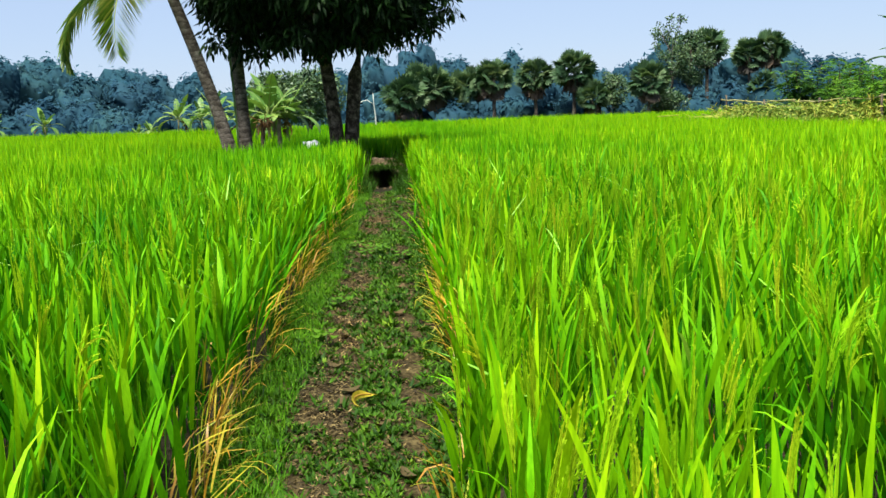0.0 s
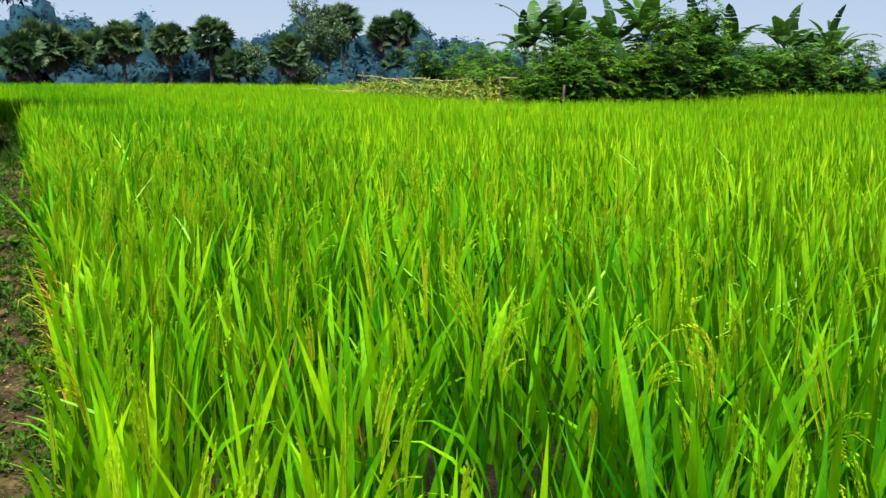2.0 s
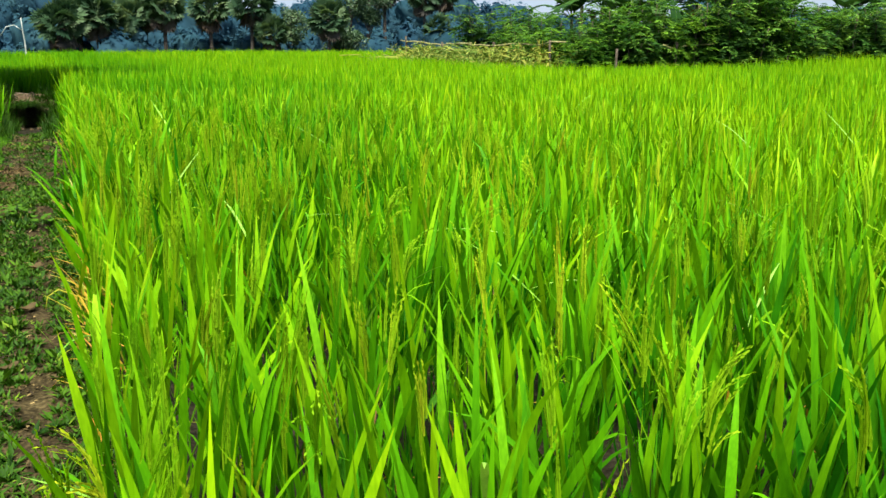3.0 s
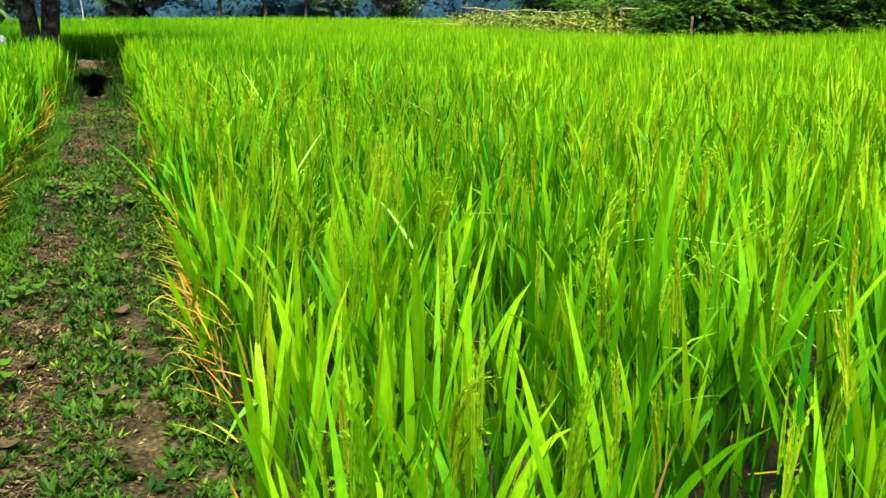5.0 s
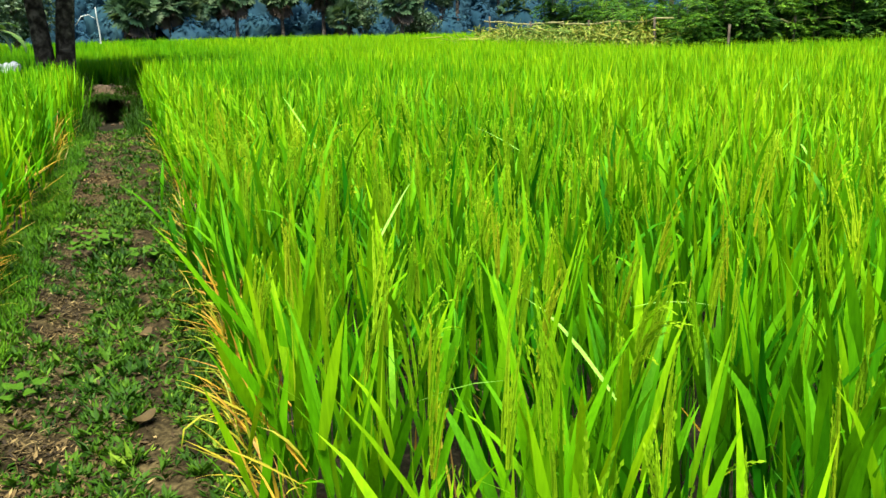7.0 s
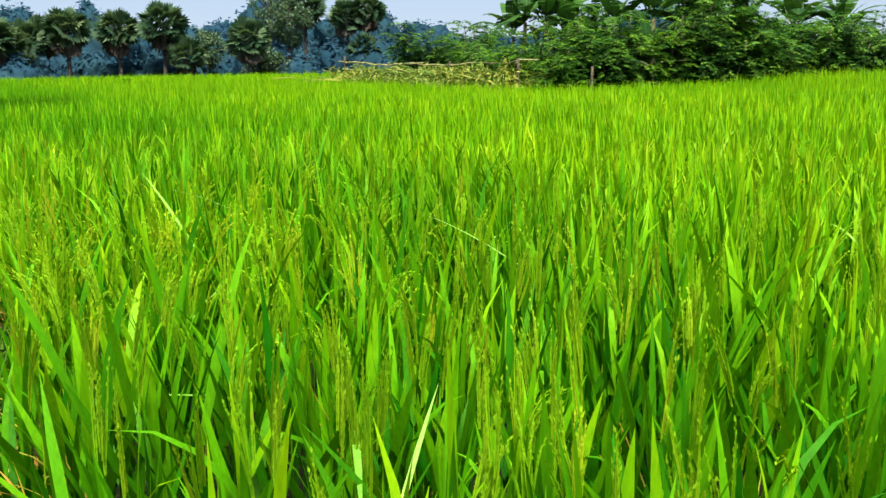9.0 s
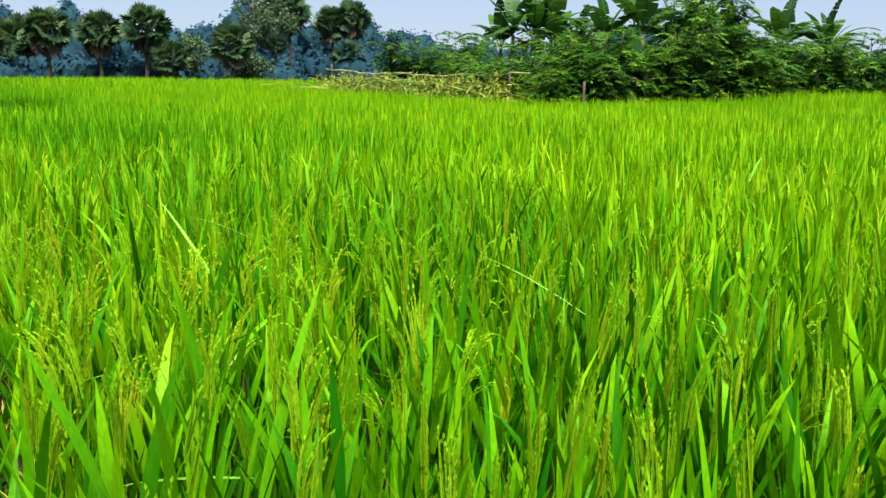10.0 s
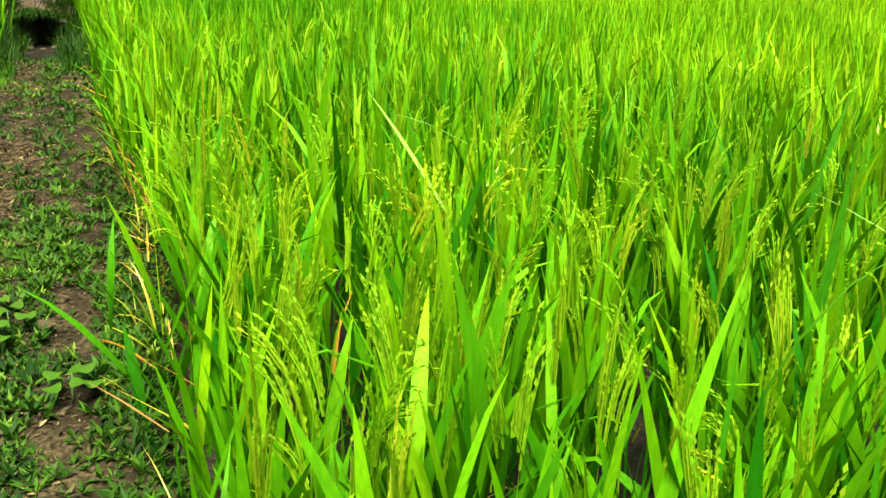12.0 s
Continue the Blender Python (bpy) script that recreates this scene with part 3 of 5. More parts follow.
def panicles(points, chance, strands, grains, size, k=1, ears_everywhere=0.15):
    """Ears of rice: a stem that parts into close, rope-like strands, toothed with grains; most stand along the path's edge."""
    gap = np.maximum(points[:, 0] - right_edge(points[:, 1]), left_edge(points[:, 1]) - points[:, 0])
    often = ears_everywhere + (1 - ears_everywhere) * np.exp(-np.maximum(gap, 0) / 2.8) * np.interp(points[:, 1], [2.0, 5.5, 8.0], [0.5, 0.55, 1.0])
    often = often * np.where(points[:, 0] < 0, 0.35, 1.0)
    c = points[rng.random(len(points)) < chance * often]
    n = len(c)
    if not n:
        return []
    azim = rng.uniform(0, 2 * np.pi, n)
    foot = np.concatenate([c + rng.normal(0, 0.05, (n, 2)), (FIELD + rice_top(c[:, 0], c[:, 1]) * rng.uniform(0.64, 0.84, n))[:, None]], 1)
    lean = np.abs(rng.normal(0.1, 0.12, n))
    nod = np.where(rng.random(n) < np.interp(c[:, 1], [7.0, 8.3], [0.15, 0.45]), rng.uniform(0.7, 1.8, n), rng.gamma(1.2, 0.12, n))
    hue = np.clip(rng.normal(0.36, 0.22, n), 0, 1)
    out = [blades(np.concatenate([foot[:, :2], foot[:, 2:] - 0.25], 1), np.full(n, 0.3), azim, lean * 0.3, nod * 0.05, np.full(n, 0.004), 2, u=hue, k=k)]
    m = n * strands
    r = lambda q: np.repeat(q, strands, 0)
    az2 = r(azim) + rng.normal(0, 0.3, m)
    start = r(foot) + np.concatenate([rng.normal(0, 0.005, (m, 2)), rng.uniform(0, 0.13, (m, 1))], 1)
    length, ln2, nd2 = rng.uniform(0.11, 0.2, m), r(lean) + rng.normal(0, 0.035, m), r(nod) * rng.uniform(0.7, 1.4, m)
    tint_ = np.clip(r(hue) + rng.normal(0, 0.12, m), 0, 1)
    if not grains:
        return out + [blades(start, length, az2, ln2, nd2, np.full(m, size * 0.8), 3, u=tint_, k=k)]
    turn_ = rng.uniform(0, np.pi, m)
    for quarter in (0, np.pi / 2):
        out.append(blades(start, length, az2, ln2, nd2, np.full(m, size * 0.55), 4, twist=turn_ + quarter, u=tint_, k=k))
    s = (np.arange(grains)[None] + 0.3) / grains * np.ones((m, 1))
    ang = ln2[:, None] + nd2[:, None] * s ** 2
    rr, z = np.cumsum(np.sin(ang), 1) * length[:, None] / grains, np.cumsum(np.cos(ang), 1) * length[:, None] / grains
    d = np.stack([np.sin(az2), np.cos(az2)], -1)
    spin = np.arange(grains)[None] * 2.4 + rng.uniform(0, 6.3, (m, 1))
    pos = np.stack([start[:, :1] + d[:, :1] * rr, start[:, 1:2] + d[:, 1:] * rr, start[:, 2:] + z], -1).reshape(-1, 3)
    g = len(pos)
    aim = np.stack([d[:, :1] * np.sin(ang) + 0.2 * np.cos(spin), d[:, 1:] * np.sin(ang) + 0.2 * np.sin(spin), np.cos(ang) * np.ones_like(spin)], -1).reshape(-1, 3)
    aim = unit(aim + rng.normal(0, 0.08, (g, 3)))
    side = unit(np.cross(aim, rng.normal(size=(g, 3))))
    out.append(leaflets(pos, aim, side, size * rng.uniform(0.9, 1.25, g), np.full(g, size * 0.42), u=np.clip(np.repeat(tint_, grains) + rng.normal(0, 0.05, g), 0, 1), k=k, fold=0.5))
    return out


RICE_MATS = [M_RICE, M_PANICLE, M_DRY, M_PALE]
for side_name, x0, x1 in (("right", 0.0, 62.0), ("left", -48.0, -0.3)):
    sg = 1 if x0 == 0.0 else -1
    pieces = []
    h = hills(0.20, max(x0, -3.5), min(x1, 3.5), 0.5, 9.8, 0.0, 1.5)
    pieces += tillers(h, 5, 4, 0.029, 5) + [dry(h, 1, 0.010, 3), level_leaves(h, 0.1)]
    for i in range(4):
        pieces += panicles(h, 0.7, 6, 20, 0.013)
    h = hills(0.20, max(x0, -4), min(x1, 4), 0.5, 10.8, 1.5, 3.2)
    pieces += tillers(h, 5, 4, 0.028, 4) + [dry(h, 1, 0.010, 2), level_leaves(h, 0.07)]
    for i in range(6):
        pieces += panicles(h, 0.5, 5, 13, 0.0145)
    h = hills(0.21, max(x0, -8), min(x1, 8), 0.5, 15, 3.2, 7.5)
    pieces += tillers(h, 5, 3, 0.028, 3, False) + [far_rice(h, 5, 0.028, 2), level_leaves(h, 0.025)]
    for i in range(4):
        pieces += panicles(h, 0.5, 5, 0, 0.014)
    tagged(part("rice_crop", pieces, RICE_MATS), "dense bright green rice plants with young pale ears", "rice", kind="stuff")
    pieces = []
    h = hills(0.25, max(x0, -20), min(x1, 20), 0.5, 26, 7.5, 18.0)
    pieces += [far_rice(h, 26, 0.032, 2)] + panicles(h, 0.4, 3, 0, 0.02)
    pieces += [far_rice(hills(0.40, x0, x1, 0.5, 70, 18.0, 36.0), 34, 0.034, 1)]
    if sg > 0:                                             # a dense stand behind the gap in the bank
        gx_, gy_ = np.meshgrid(np.arange(-0.72, 1.3, 0.16), np.arange(23.5, 26.1, 0.18))
        pieces += [far_rice(np.stack([gx_.ravel(), gy_.ravel()], -1) + rng.normal(0, 0.03, (gx_.size, 2)), 20, 0.03, 2)]
    pieces += [far_rice(hills(0.6, x0, x1, 0.5, 70, 36.0, 80.0), 24, 0.07, 1)]
    pieces += [far_rice(hills(0.29, max(x0, -16), min(x1, 16), -11, 16, 0.0, 11.0, True), 12, 0.05, 1), far_rice(hills(0.9, x0, x1, -45, 40, 11.0, 46.0, True), 12, 0.15, 1)]
    tagged(part("rice_crop", pieces, RICE_MATS), "even bright green rice field farther off", "rice", kind="stuff")
    # yellowed leaves along the path's edge
    ys = np.concatenate([rng.uniform(1.5, 17, 420 if sg < 0 else 340), rng.uniform(5.6, 9.4, 150)])
    clump = np.clip(0.45 + 0.9 * hum(ys, 0 * ys, 3.0 + sg, 1.1), 0.12, 1)
    ys = ys[rng.random(len(ys)) < clump]
    n = len(ys) * 3
    y3 = np.repeat(ys, 3) + rng.normal(0, 0.05, len(ys) * 3)
    base = np.stack([(right_edge(y3) if sg > 0 else left_edge(y3)) + sg * rng.uniform(-0.06, 0.07, n), y3, rng.uniform(-0.08, 0.36, n)], -1)
    edge = blades(base, rng.uniform(0.10, 0.32, n), -sg * np.pi / 2 + rng.normal(0, 0.9, n), rng.uniform(0.15, 1.2, n), rng.gamma(1.5, 0.45, n), rng.uniform(0.005, 0.013, n), 5, twist=rng.normal(0, 0.6, n), spin=rng.normal(0, 0.9, n))
    tagged(part("dry_rice_leaves", [edge], M_DRY), "yellow and orange withered rice leaves hanging over path edge", "dead leaves", kind="stuff")

rng = np.random.default_rng(11)
# ---- path cover ----
def weed_layer(n, x_off, spread, y0, y1, size, flat=0.9, k=0, lift=0.0, gate=0.0, seed=1.0):
    y = rng.uniform(y0, y1, n)
    x = middle(y) + x_off + rng.normal(0, spread, n)
    keep = (hum(x, y, seed, 5.0) + 0.6 * hum(x, y, seed + 3, 13.0) > gate) & ((x > left_edge(y) - 0.05) & (x < right_edge(y) + 0.05))
    x, y = x[keep], y[keep]
    m = len(x)
    pos = np.stack([x, y, path_z(x, y) + lift + 0.012 * rng.random(m)], -1)
    a = rng.uniform(0, 2 * np.pi, m)
    tilt = rng.uniform(0.05, flat, m)
    ahead = np.stack([np.cos(a) * np.cos(tilt), np.sin(a) * np.cos(tilt), np.sin(tilt)], -1)
    sd = unit(np.cross(ahead, np.array([0, 0, 1.0]) + rng.normal(0, 0.3, (m, 3))))
    ln = size * rng.uniform(0.6, 1.4, m)
    return leaflets(pos, ahead, sd, ln, ln * rng.uniform(0.22, 0.4, m), k=k, fold=0.35)


def weed_cover(x, y):
    """How thickly weeds stand at a place: thick along the sides, thin on the trodden middle."""
    t = (x - left_edge(y)) / (right_edge(y) - left_edge(y))
    side = np.interp(t, [0.0, 0.2, 0.28, 0.46, 0.54, 0.66, 0.72, 0.8, 0.88, 1.0], [1.0, 0.95, 0.34, 0.24, 0.75, 0.8, 0.22, 0.22, 0.9, 1.0])
    return side + 0.36 * hum(x, y, 3.0, 2.2) + 0.3 * hum(x, y, 7.0, 6.0)


def tufts(n, y0, y1, per, size):
    """Weeds as small rosettes of pointed leaves."""
    y = rng.uniform(y0, y1, n)
    x = left_edge(y) - 0.06 + rng.random(n) * (right_edge(y) - left_edge(y) + 0.12)
    keep = weed_cover(x, y) > 0.08 + 0.55 * rng.random(n)
    x, y = np.repeat(x[keep], per), np.repeat(y[keep], per)
    m = len(x)
    big = np.repeat(rng.uniform(0.6, 1.5, m // per), per)
    a, tilt = rng.uniform(0, 2 * np.pi, m), rng.uniform(0.15, 1.1, m)
    ahead = np.stack([np.cos(a) * np.cos(tilt), np.sin(a) * np.cos(tilt), np.sin(tilt)], -1)
    sd = unit(np.cross(ahead, np.array([0, 0, 1.0]) + rng.normal(0, 0.25, (m, 3))))
    ln = size * big * rng.uniform(0.7, 1.3, m)
    pos = np.stack([x, y, path_z(x, y)], -1) + ahead * 0.004
    u = np.clip(np.repeat(rng.normal(0.45, 0.25, m // per), per) + rng.normal(0, 0.1, m), 0, 1)
    return leaflets(pos, ahead, sd, ln, ln * rng.uniform(0.2, 0.34, m), u=u, fold=0.35)


weeds = [tufts(14000, 1.5, 11.5, 7, 0.034), tufts(3600, 9.0, 20.5, 8, 0.045), tufts(1500, 1.5, 12, 6, 0.055), tufts(3000, -4.0, 1.5, 7, 0.04)]
m = 16000
sy_ = rng.uniform(1.5, 18, m)
sx_ = left_edge(sy_) + rng.random(m) ** 1.2 * 0.3
strip = (blades(np.stack([sx_, sy_, path_z(sx_, sy_) - 0.005], -1), rng.uniform(0.04, 0.11, m), rng.uniform(0, 6.3, m), np.abs(rng.normal(0.3, 0.25, m)), rng.gamma(1.4, 0.4, m), rng.uniform(0.004, 0.009, m), 2, u=rng.uniform(0.5, 1.0, m)))
tagged(part("path_weeds", weeds, M_WEED), "low creeping green weeds growing over the earth path", "weeds", kind="stuff")
tagged(part("path_grass", [strip], M_GRASS), "strip of short bright grass along the path", "grass", kind="stuff")
tagged(part("leaf_litter", [weed_layer(34000, -0.12, 0.16, 1.5, 18.5, 0.03, flat=0.5, gate=-0.6, seed=12.0), weed_layer(5000, 0.18, 0.12, 1.5, 18.5, 0.03, flat=0.4, gate=-0.1, seed=15.0)], M_LITTER), "scattered brown dead leaves and straw bits", "leaf litter", kind="stuff")

# straw bits and a withered yellow leaf on the trodden strip
m = 2600
yy = rng.uniform(1.5, 17, m)
xx = middle(yy) - 0.12 + rng.normal(0, 0.12, m)
aa = rng.uniform(0, 2 * np.pi, m)
along_ = np.stack([np.cos(aa), np.sin(aa), rng.normal(0, 0.12, m)], -1)
across_ = np.stack([-np.sin(aa), np.cos(aa), 0 * aa], -1)
tagged(part("straw", [leaflets(np.stack([xx, yy, path_z(xx, yy) + 0.012], -1), along_, across_, rng.uniform(0.03, 0.11, m), rng.uniform(0.003, 0.006, m), u=rng.uniform(0.7, 1.0, m), fold=0.3)], M_LITTER), "short pale straw bits trodden into the earth", "straw", kind="stuff")


def withered_leaf(at, turn):
    ob = thing("withered_leaf", at, "pale yellow withered curled leaf lying on path", "leaf", "", turn)
    s = np.linspace(0, 1, 12)
    mid = np.stack([0.22 * s, 0.05 * np.sin(5 * s), 0.012 + 0.03 * np.sin(3.1 * s) ** 2], -1)
    wide_ = 0.022 * np.sin(np.pi * (0.08 + 0.86 * s)) ** 0.6
    tilt = 1.4 * np.sin(4 * s)
    edge_ = np.stack([-0.3 * wide_, wide_ * np.cos(tilt), wide_ * np.sin(tilt)], -1)
    v = np.concatenate([mid - edge_, mid + edge_ + np.array([0, 0, 0.004])])
    v[:, 2] = np.maximum(v[:, 2], 0.004)
    f = np.array([q for i in range(11) for q in ([i, i + 1, 13 + i], [i, 13 + i, 12 + i])])
    part("blade", [(v, f, np.stack([np.full(24, 0.45), np.tile(s, 2)], -1), 0)], M_DRY, ob)
    part("midrib", [tube(mid, np.full(12, 0.003), 5, u=0.9)], M_DRY, ob)


withered_leaf((-0.17, 4.55, float(path_z(np.float64(-0.17), np.float64(4.55)))), 75)

# grass on the bank and at the path's far end, in the trees' shade
n = 9000
gx, gy = rng.uniform(-8.5, 1.2, n), rng.uniform(20.9, 25.6, n)
keep = (hum(gx, gy, 2.5, 1.7) > -0.25) & ((gy > 22.6) | (np.abs(gx - 0.02) > 0.45))
gx, gy = gx[keep], gy[keep]
gz = FIELD - 0.08 + bank_height(gx, gy) * 1.3
n = len(gx)
tall = 0.22 * rng.uniform(0.5, 1.3, n)
m = 5200
tx, ty = rng.uniform(-0.75, 0.95, m), rng.uniform(16.5, 22.6, m)
ok = np.abs(tx - 0.02) > 0.2 + 0.12 * rng.random(m)
tx, ty = tx[ok], ty[ok]
m = len(tx)
side_grass = blades(np.stack([tx, ty, np.maximum(path_z(tx, ty), FIELD - 0.08 + bank_height(tx, ty) * 1.3) - 0.01], -1), rng.uniform(0.1, 0.35, m), rng.uniform(0, 6.3, m), np.abs(rng.normal(0.3, 0.2, m)), rng.gamma(1.4, 0.5, m), rng.uniform(0.01, 0.02, m), 2, u=rng.random(m) * 0.6)
tagged(part("bank_grass", [side_grass, blades(np.stack([gx, gy, gz], -1), tall, rng.uniform(0, 6.3, n), np.abs(rng.normal(0.2, 0.2, n)), rng.gamma(1.2, 0.4, n), rng.uniform(0.008, 0.02, n), 2, u=rng.random(n) * 0.5)], M_WEED),
       "shaded dark green grass on the earth bank", "grass", kind="stuff")

# ---- fallen leaves, broad-leaved weeds, clods ----
def fallen_leaf(at, turn, length, wide):
    ob = thing("fallen_leaf", at, "curled brown dead leaf lying on the path", "leaf", "fallen leaves", turn)
    s = np.linspace(-1, 1, 9)
    prof = np.sqrt(np.clip(1 - s ** 2, 0, 1)) * wide / 2
    curl = 0.25 * length * s ** 2
    v = np.concatenate([np.stack([s * length / 2, sg_ * prof, curl + abs(sg_) * prof * 0.5 + 0.004], -1) for sg_ in (-1, 0, 1)])
    f = []
    for b in range(2):
        for i in range(8):
            q = b * 9 + i
            f += [[q, q + 1, q + 10], [q, q + 10, q + 9]]
    part("blade", [(v, np.array(f), np.stack([np.full(27, 0.6), np.tile(np.abs(s), 3)], -1), 0)], M_LITTER, ob)
    part("stalk", [tube(bend((length / 2, 0, curl[-1] + 0.004), (length * 0.75, 0.01, 0.003), 0, 4), np.full(4, 0.0015), 5, u=0.2)], M_LITTER, ob)
    return ob


first = fallen_leaf((0.0, 5.6, 0.02), 30, 0.11, 0.05)
for x, y, a in ((-0.28, 4.70, 70), (-0.22, 4.86, 10), (0.05, 3.55, 120), (-0.15, 3.2, 200), (-0.12, 8.2, 15), (-0.05, 8.9, 80), (-0.22, 7.3, 150), (0.08, 6.6, 40), (-0.3, 6.1, 260),
                (-0.1, 11.8, 20), (0.1, 9.7, 300), (-0.25, 9.9, 95), (0.0, 10.8, 170), (-0.32, 5.3, 330), (-0.05, 4.2, 215), (0.12, 7.6, 60)):
    copy_thing(first, pose(x, y, float(path_z(np.float64(x), np.float64(y))) + 0.012, 6, -4, a))


def broad_weed(at, turn):
    ob = thing("broad_weed", at, "small round-leaved green weed on path", "weed", "broad weeds", turn)
    part("stem", [tube(bend((0, 0, 0), (0.01, 0.01, 0.10), 0, 4), np.full(4, 0.003), 5)], M_GREENSTEM, ob)
    for i in range(7):
        a, r, z = i * 2.4, 0.03 + 0.008 * i, 0.11 - 0.008 * i
        w = np.linspace(0, 2 * np.pi, 12, endpoint=False)
        rad = 0.032 + 0.004 * np.cos(w)
        v = np.stack([rad * np.cos(w) + 0.03, rad * 0.85 * np.sin(w), 0.008 * np.cos(2 * w)], -1)
        v = np.concatenate([v, [[0.028, 0, 0.004]]])
        c, s = math.cos(a), math.sin(a)
        v = np.stack([v[:, 0] * c - v[:, 1] * s + r * 0.5 * c, v[:, 0] * s + v[:, 1] * c + r * 0.5 * s, v[:, 2] + z], -1)
        f = np.array([[j, (j + 1) % 12, 12] for j in range(12)])
        part("leaf", [(v, f, np.full((13, 2), 0.75), 0)], M_WEED, ob)
    return ob


first = broad_weed((-0.1, 9.6, 0.0), 0)
for x, y, a in ((-0.03, 9.75, 60), (-0.2, 9.5, 140), (-0.12, 9.95, 200), (0.17, 9.1, 20), (-0.3, 10.1, 260), (-0.35, 7.0, 100), (-0.42, 5.9, 10)):
    copy_thing(first, pose(x, y, float(path_z(np.float64(x), np.float64(y))), 0, 0, a))


def clod(at, turn, size):
    ob = thing("earth_clod", at, "rounded lump of dry pale earth", "clod", "earth clods", turn)
    t = np.linspace(0, np.pi, 7)
    p = np.linspace(0, 2 * np.pi, 10, endpoint=False)
    tt, pp = np.meshgrid(t, p, indexing="ij")
    r = size * (1 + 0.18 * np.sin(3 * pp + 2 * tt) + 0.12 * np.cos(5 * tt + pp))
    v = np.stack([r * np.sin(tt) * np.cos(pp), r * 0.8 * np.sin(tt) * np.sin(pp), 0.55 * r * np.cos(tt) + 0.3 * size], -1).reshape(-1, 3)
    f = []
    for i in range(6):
        for j in range(10):
            q, q2 = i * 10 + j, i * 10 + (j + 1) % 10
            f += [[q, q2 + 10, q2], [q, q + 10, q2 + 10]]
    part("lump", [(v, np.array(f), np.full((len(v), 2), 0.5), 0)], M_BANK, ob)
    return ob


first = clod((-0.36, 20.75, -0.12), 0, 0.14)
for x, y, z, a, sc in ((0.36, 20.8, -0.12, 80, 1.0), (0.48, 21.3, 0.22, 200, 1.0), (-0.15, 20.62, -0.2, 30, 0.55), (0.22, 20.55, -0.2, 140, 0.6), (0.05, 20.4, -0.19, 250, 0.35), (0.30, 20.95, 0.27, 310, 0.5), (-0.28, 20.98, 0.26, 10, 0.6), (-0.45, 20.55, -0.16, 170, 0.5)):
    o = copy_thing(first, pose(x, y, z, 0, 0, a))
    o.scale = (sc, sc * 1.1, sc * 0.9)


def earth_lip():
    """The crust of earth that hangs over the hollow in the bank's front."""
    def top(x, y):
        return 0.42 - 0.16 * ((x + 0.02) / 0.36) ** 2 - 0.14 * np.clip((21.1 - y) / 0.3, 0, 1) ** 2 + 0.045 * hum(x, y, 1.0, 6.0) + 0.03 * hum(x, y, 4.0, 15.0)
    xs, ys = np.linspace(-0.36, 0.42, 24), np.linspace(20.8, 22.2, 26)
    upper = grid_mesh(xs, ys, top)
    lower = grid_mesh(xs, ys, lambda x, y: top(x, y) - 0.03 - 0.12 * np.clip((y - 20.8) / 0.3, 0, 1) * (1 - 0.3 * np.abs(x - 0.03) / 0.4))
    v = np.concatenate([upper[0], lower[0]])
    n = len(upper[0])
    rim = list(range(24)) + [i * 24 + 23 for i in range(1, 26)] + [25 * 24 + j for j in range(22, -1, -1)] + [i * 24 for i in range(24, 0, -1)]
    f = [upper[1], lower[1][:, ::-1] + n]
    e = np.array(rim)
    e2 = np.roll(e, -1)
    f += [np.stack([e, e + n, e2 + n], 1), np.stack([e, e2 + n, e2], 1)]
    ob = part("earth_lip", [(v, np.concatenate(f), v[:, :2], 0)], M_BANK)
    tagged(ob, "crust of pale earth overhanging a dark hollow", kind="structure")


earth_lip()
m = 900
tx, ty = rng.uniform(-0.55, 0.62, m), rng.uniform(20.78, 21.3, m)
ok = (np.abs(tx + 0.03) > 0.18 * rng.random(m) + 0.1) | (ty < 20.9)
tx, ty = tx[ok], ty[ok]
m = len(tx)
hang = blades(np.stack([tx, ty, np.full(m, 0.27) + 0.1 * np.clip((ty - 20.8) / 0.2, 0, 1)], -1), rng.uniform(0.08, 0.26, m), np.pi + rng.normal(0, 0.9, m), rng.uniform(0.3, 1.2, m), rng.gamma(1.5, 0.6, m), rng.uniform(0.008, 0.016, m), 3, u=rng.random(m) * 0.7)
m = 700
hx = rng.uniform(-0.4, 0.46, m)
drape = blades(np.stack([hx, rng.uniform(20.74, 20.9, m), 0.30 - 0.5 * hx ** 2 + rng.normal(0, 0.02, m)], -1), rng.uniform(0.1, 0.34, m), np.pi + rng.normal(0, 0.5, m), rng.uniform(0.9, 1.5, m), rng.uniform(0.9, 1.7, m), rng.uniform(0.006, 0.013, m), 4, u=rng.random(m) * 0.6)
m = 800
sd_ = rng.choice([-1.0, 1.0], m)
sx_, sy_ = 0.05 + sd_ * rng.uniform(0.2, 0.55, m), rng.uniform(20.2, 20.95, m)
flank = blades(np.stack([sx_, sy_, path_z(sx_, sy_) - 0.02], -1), rng.uniform(0.15, 0.48, m), rng.uniform(0, 6.3, m), np.abs(rng.normal(0.15, 0.2, m)), rng.gamma(1.4, 0.5, m), rng.uniform(0.008, 0.015, m), 3, u=rng.random(m) * 0.7)
tagged(part("lip_grass", [hang, drape, flank], M_WEED), "shaggy grass hanging over the earth hollow", "grass", kind="stuff")

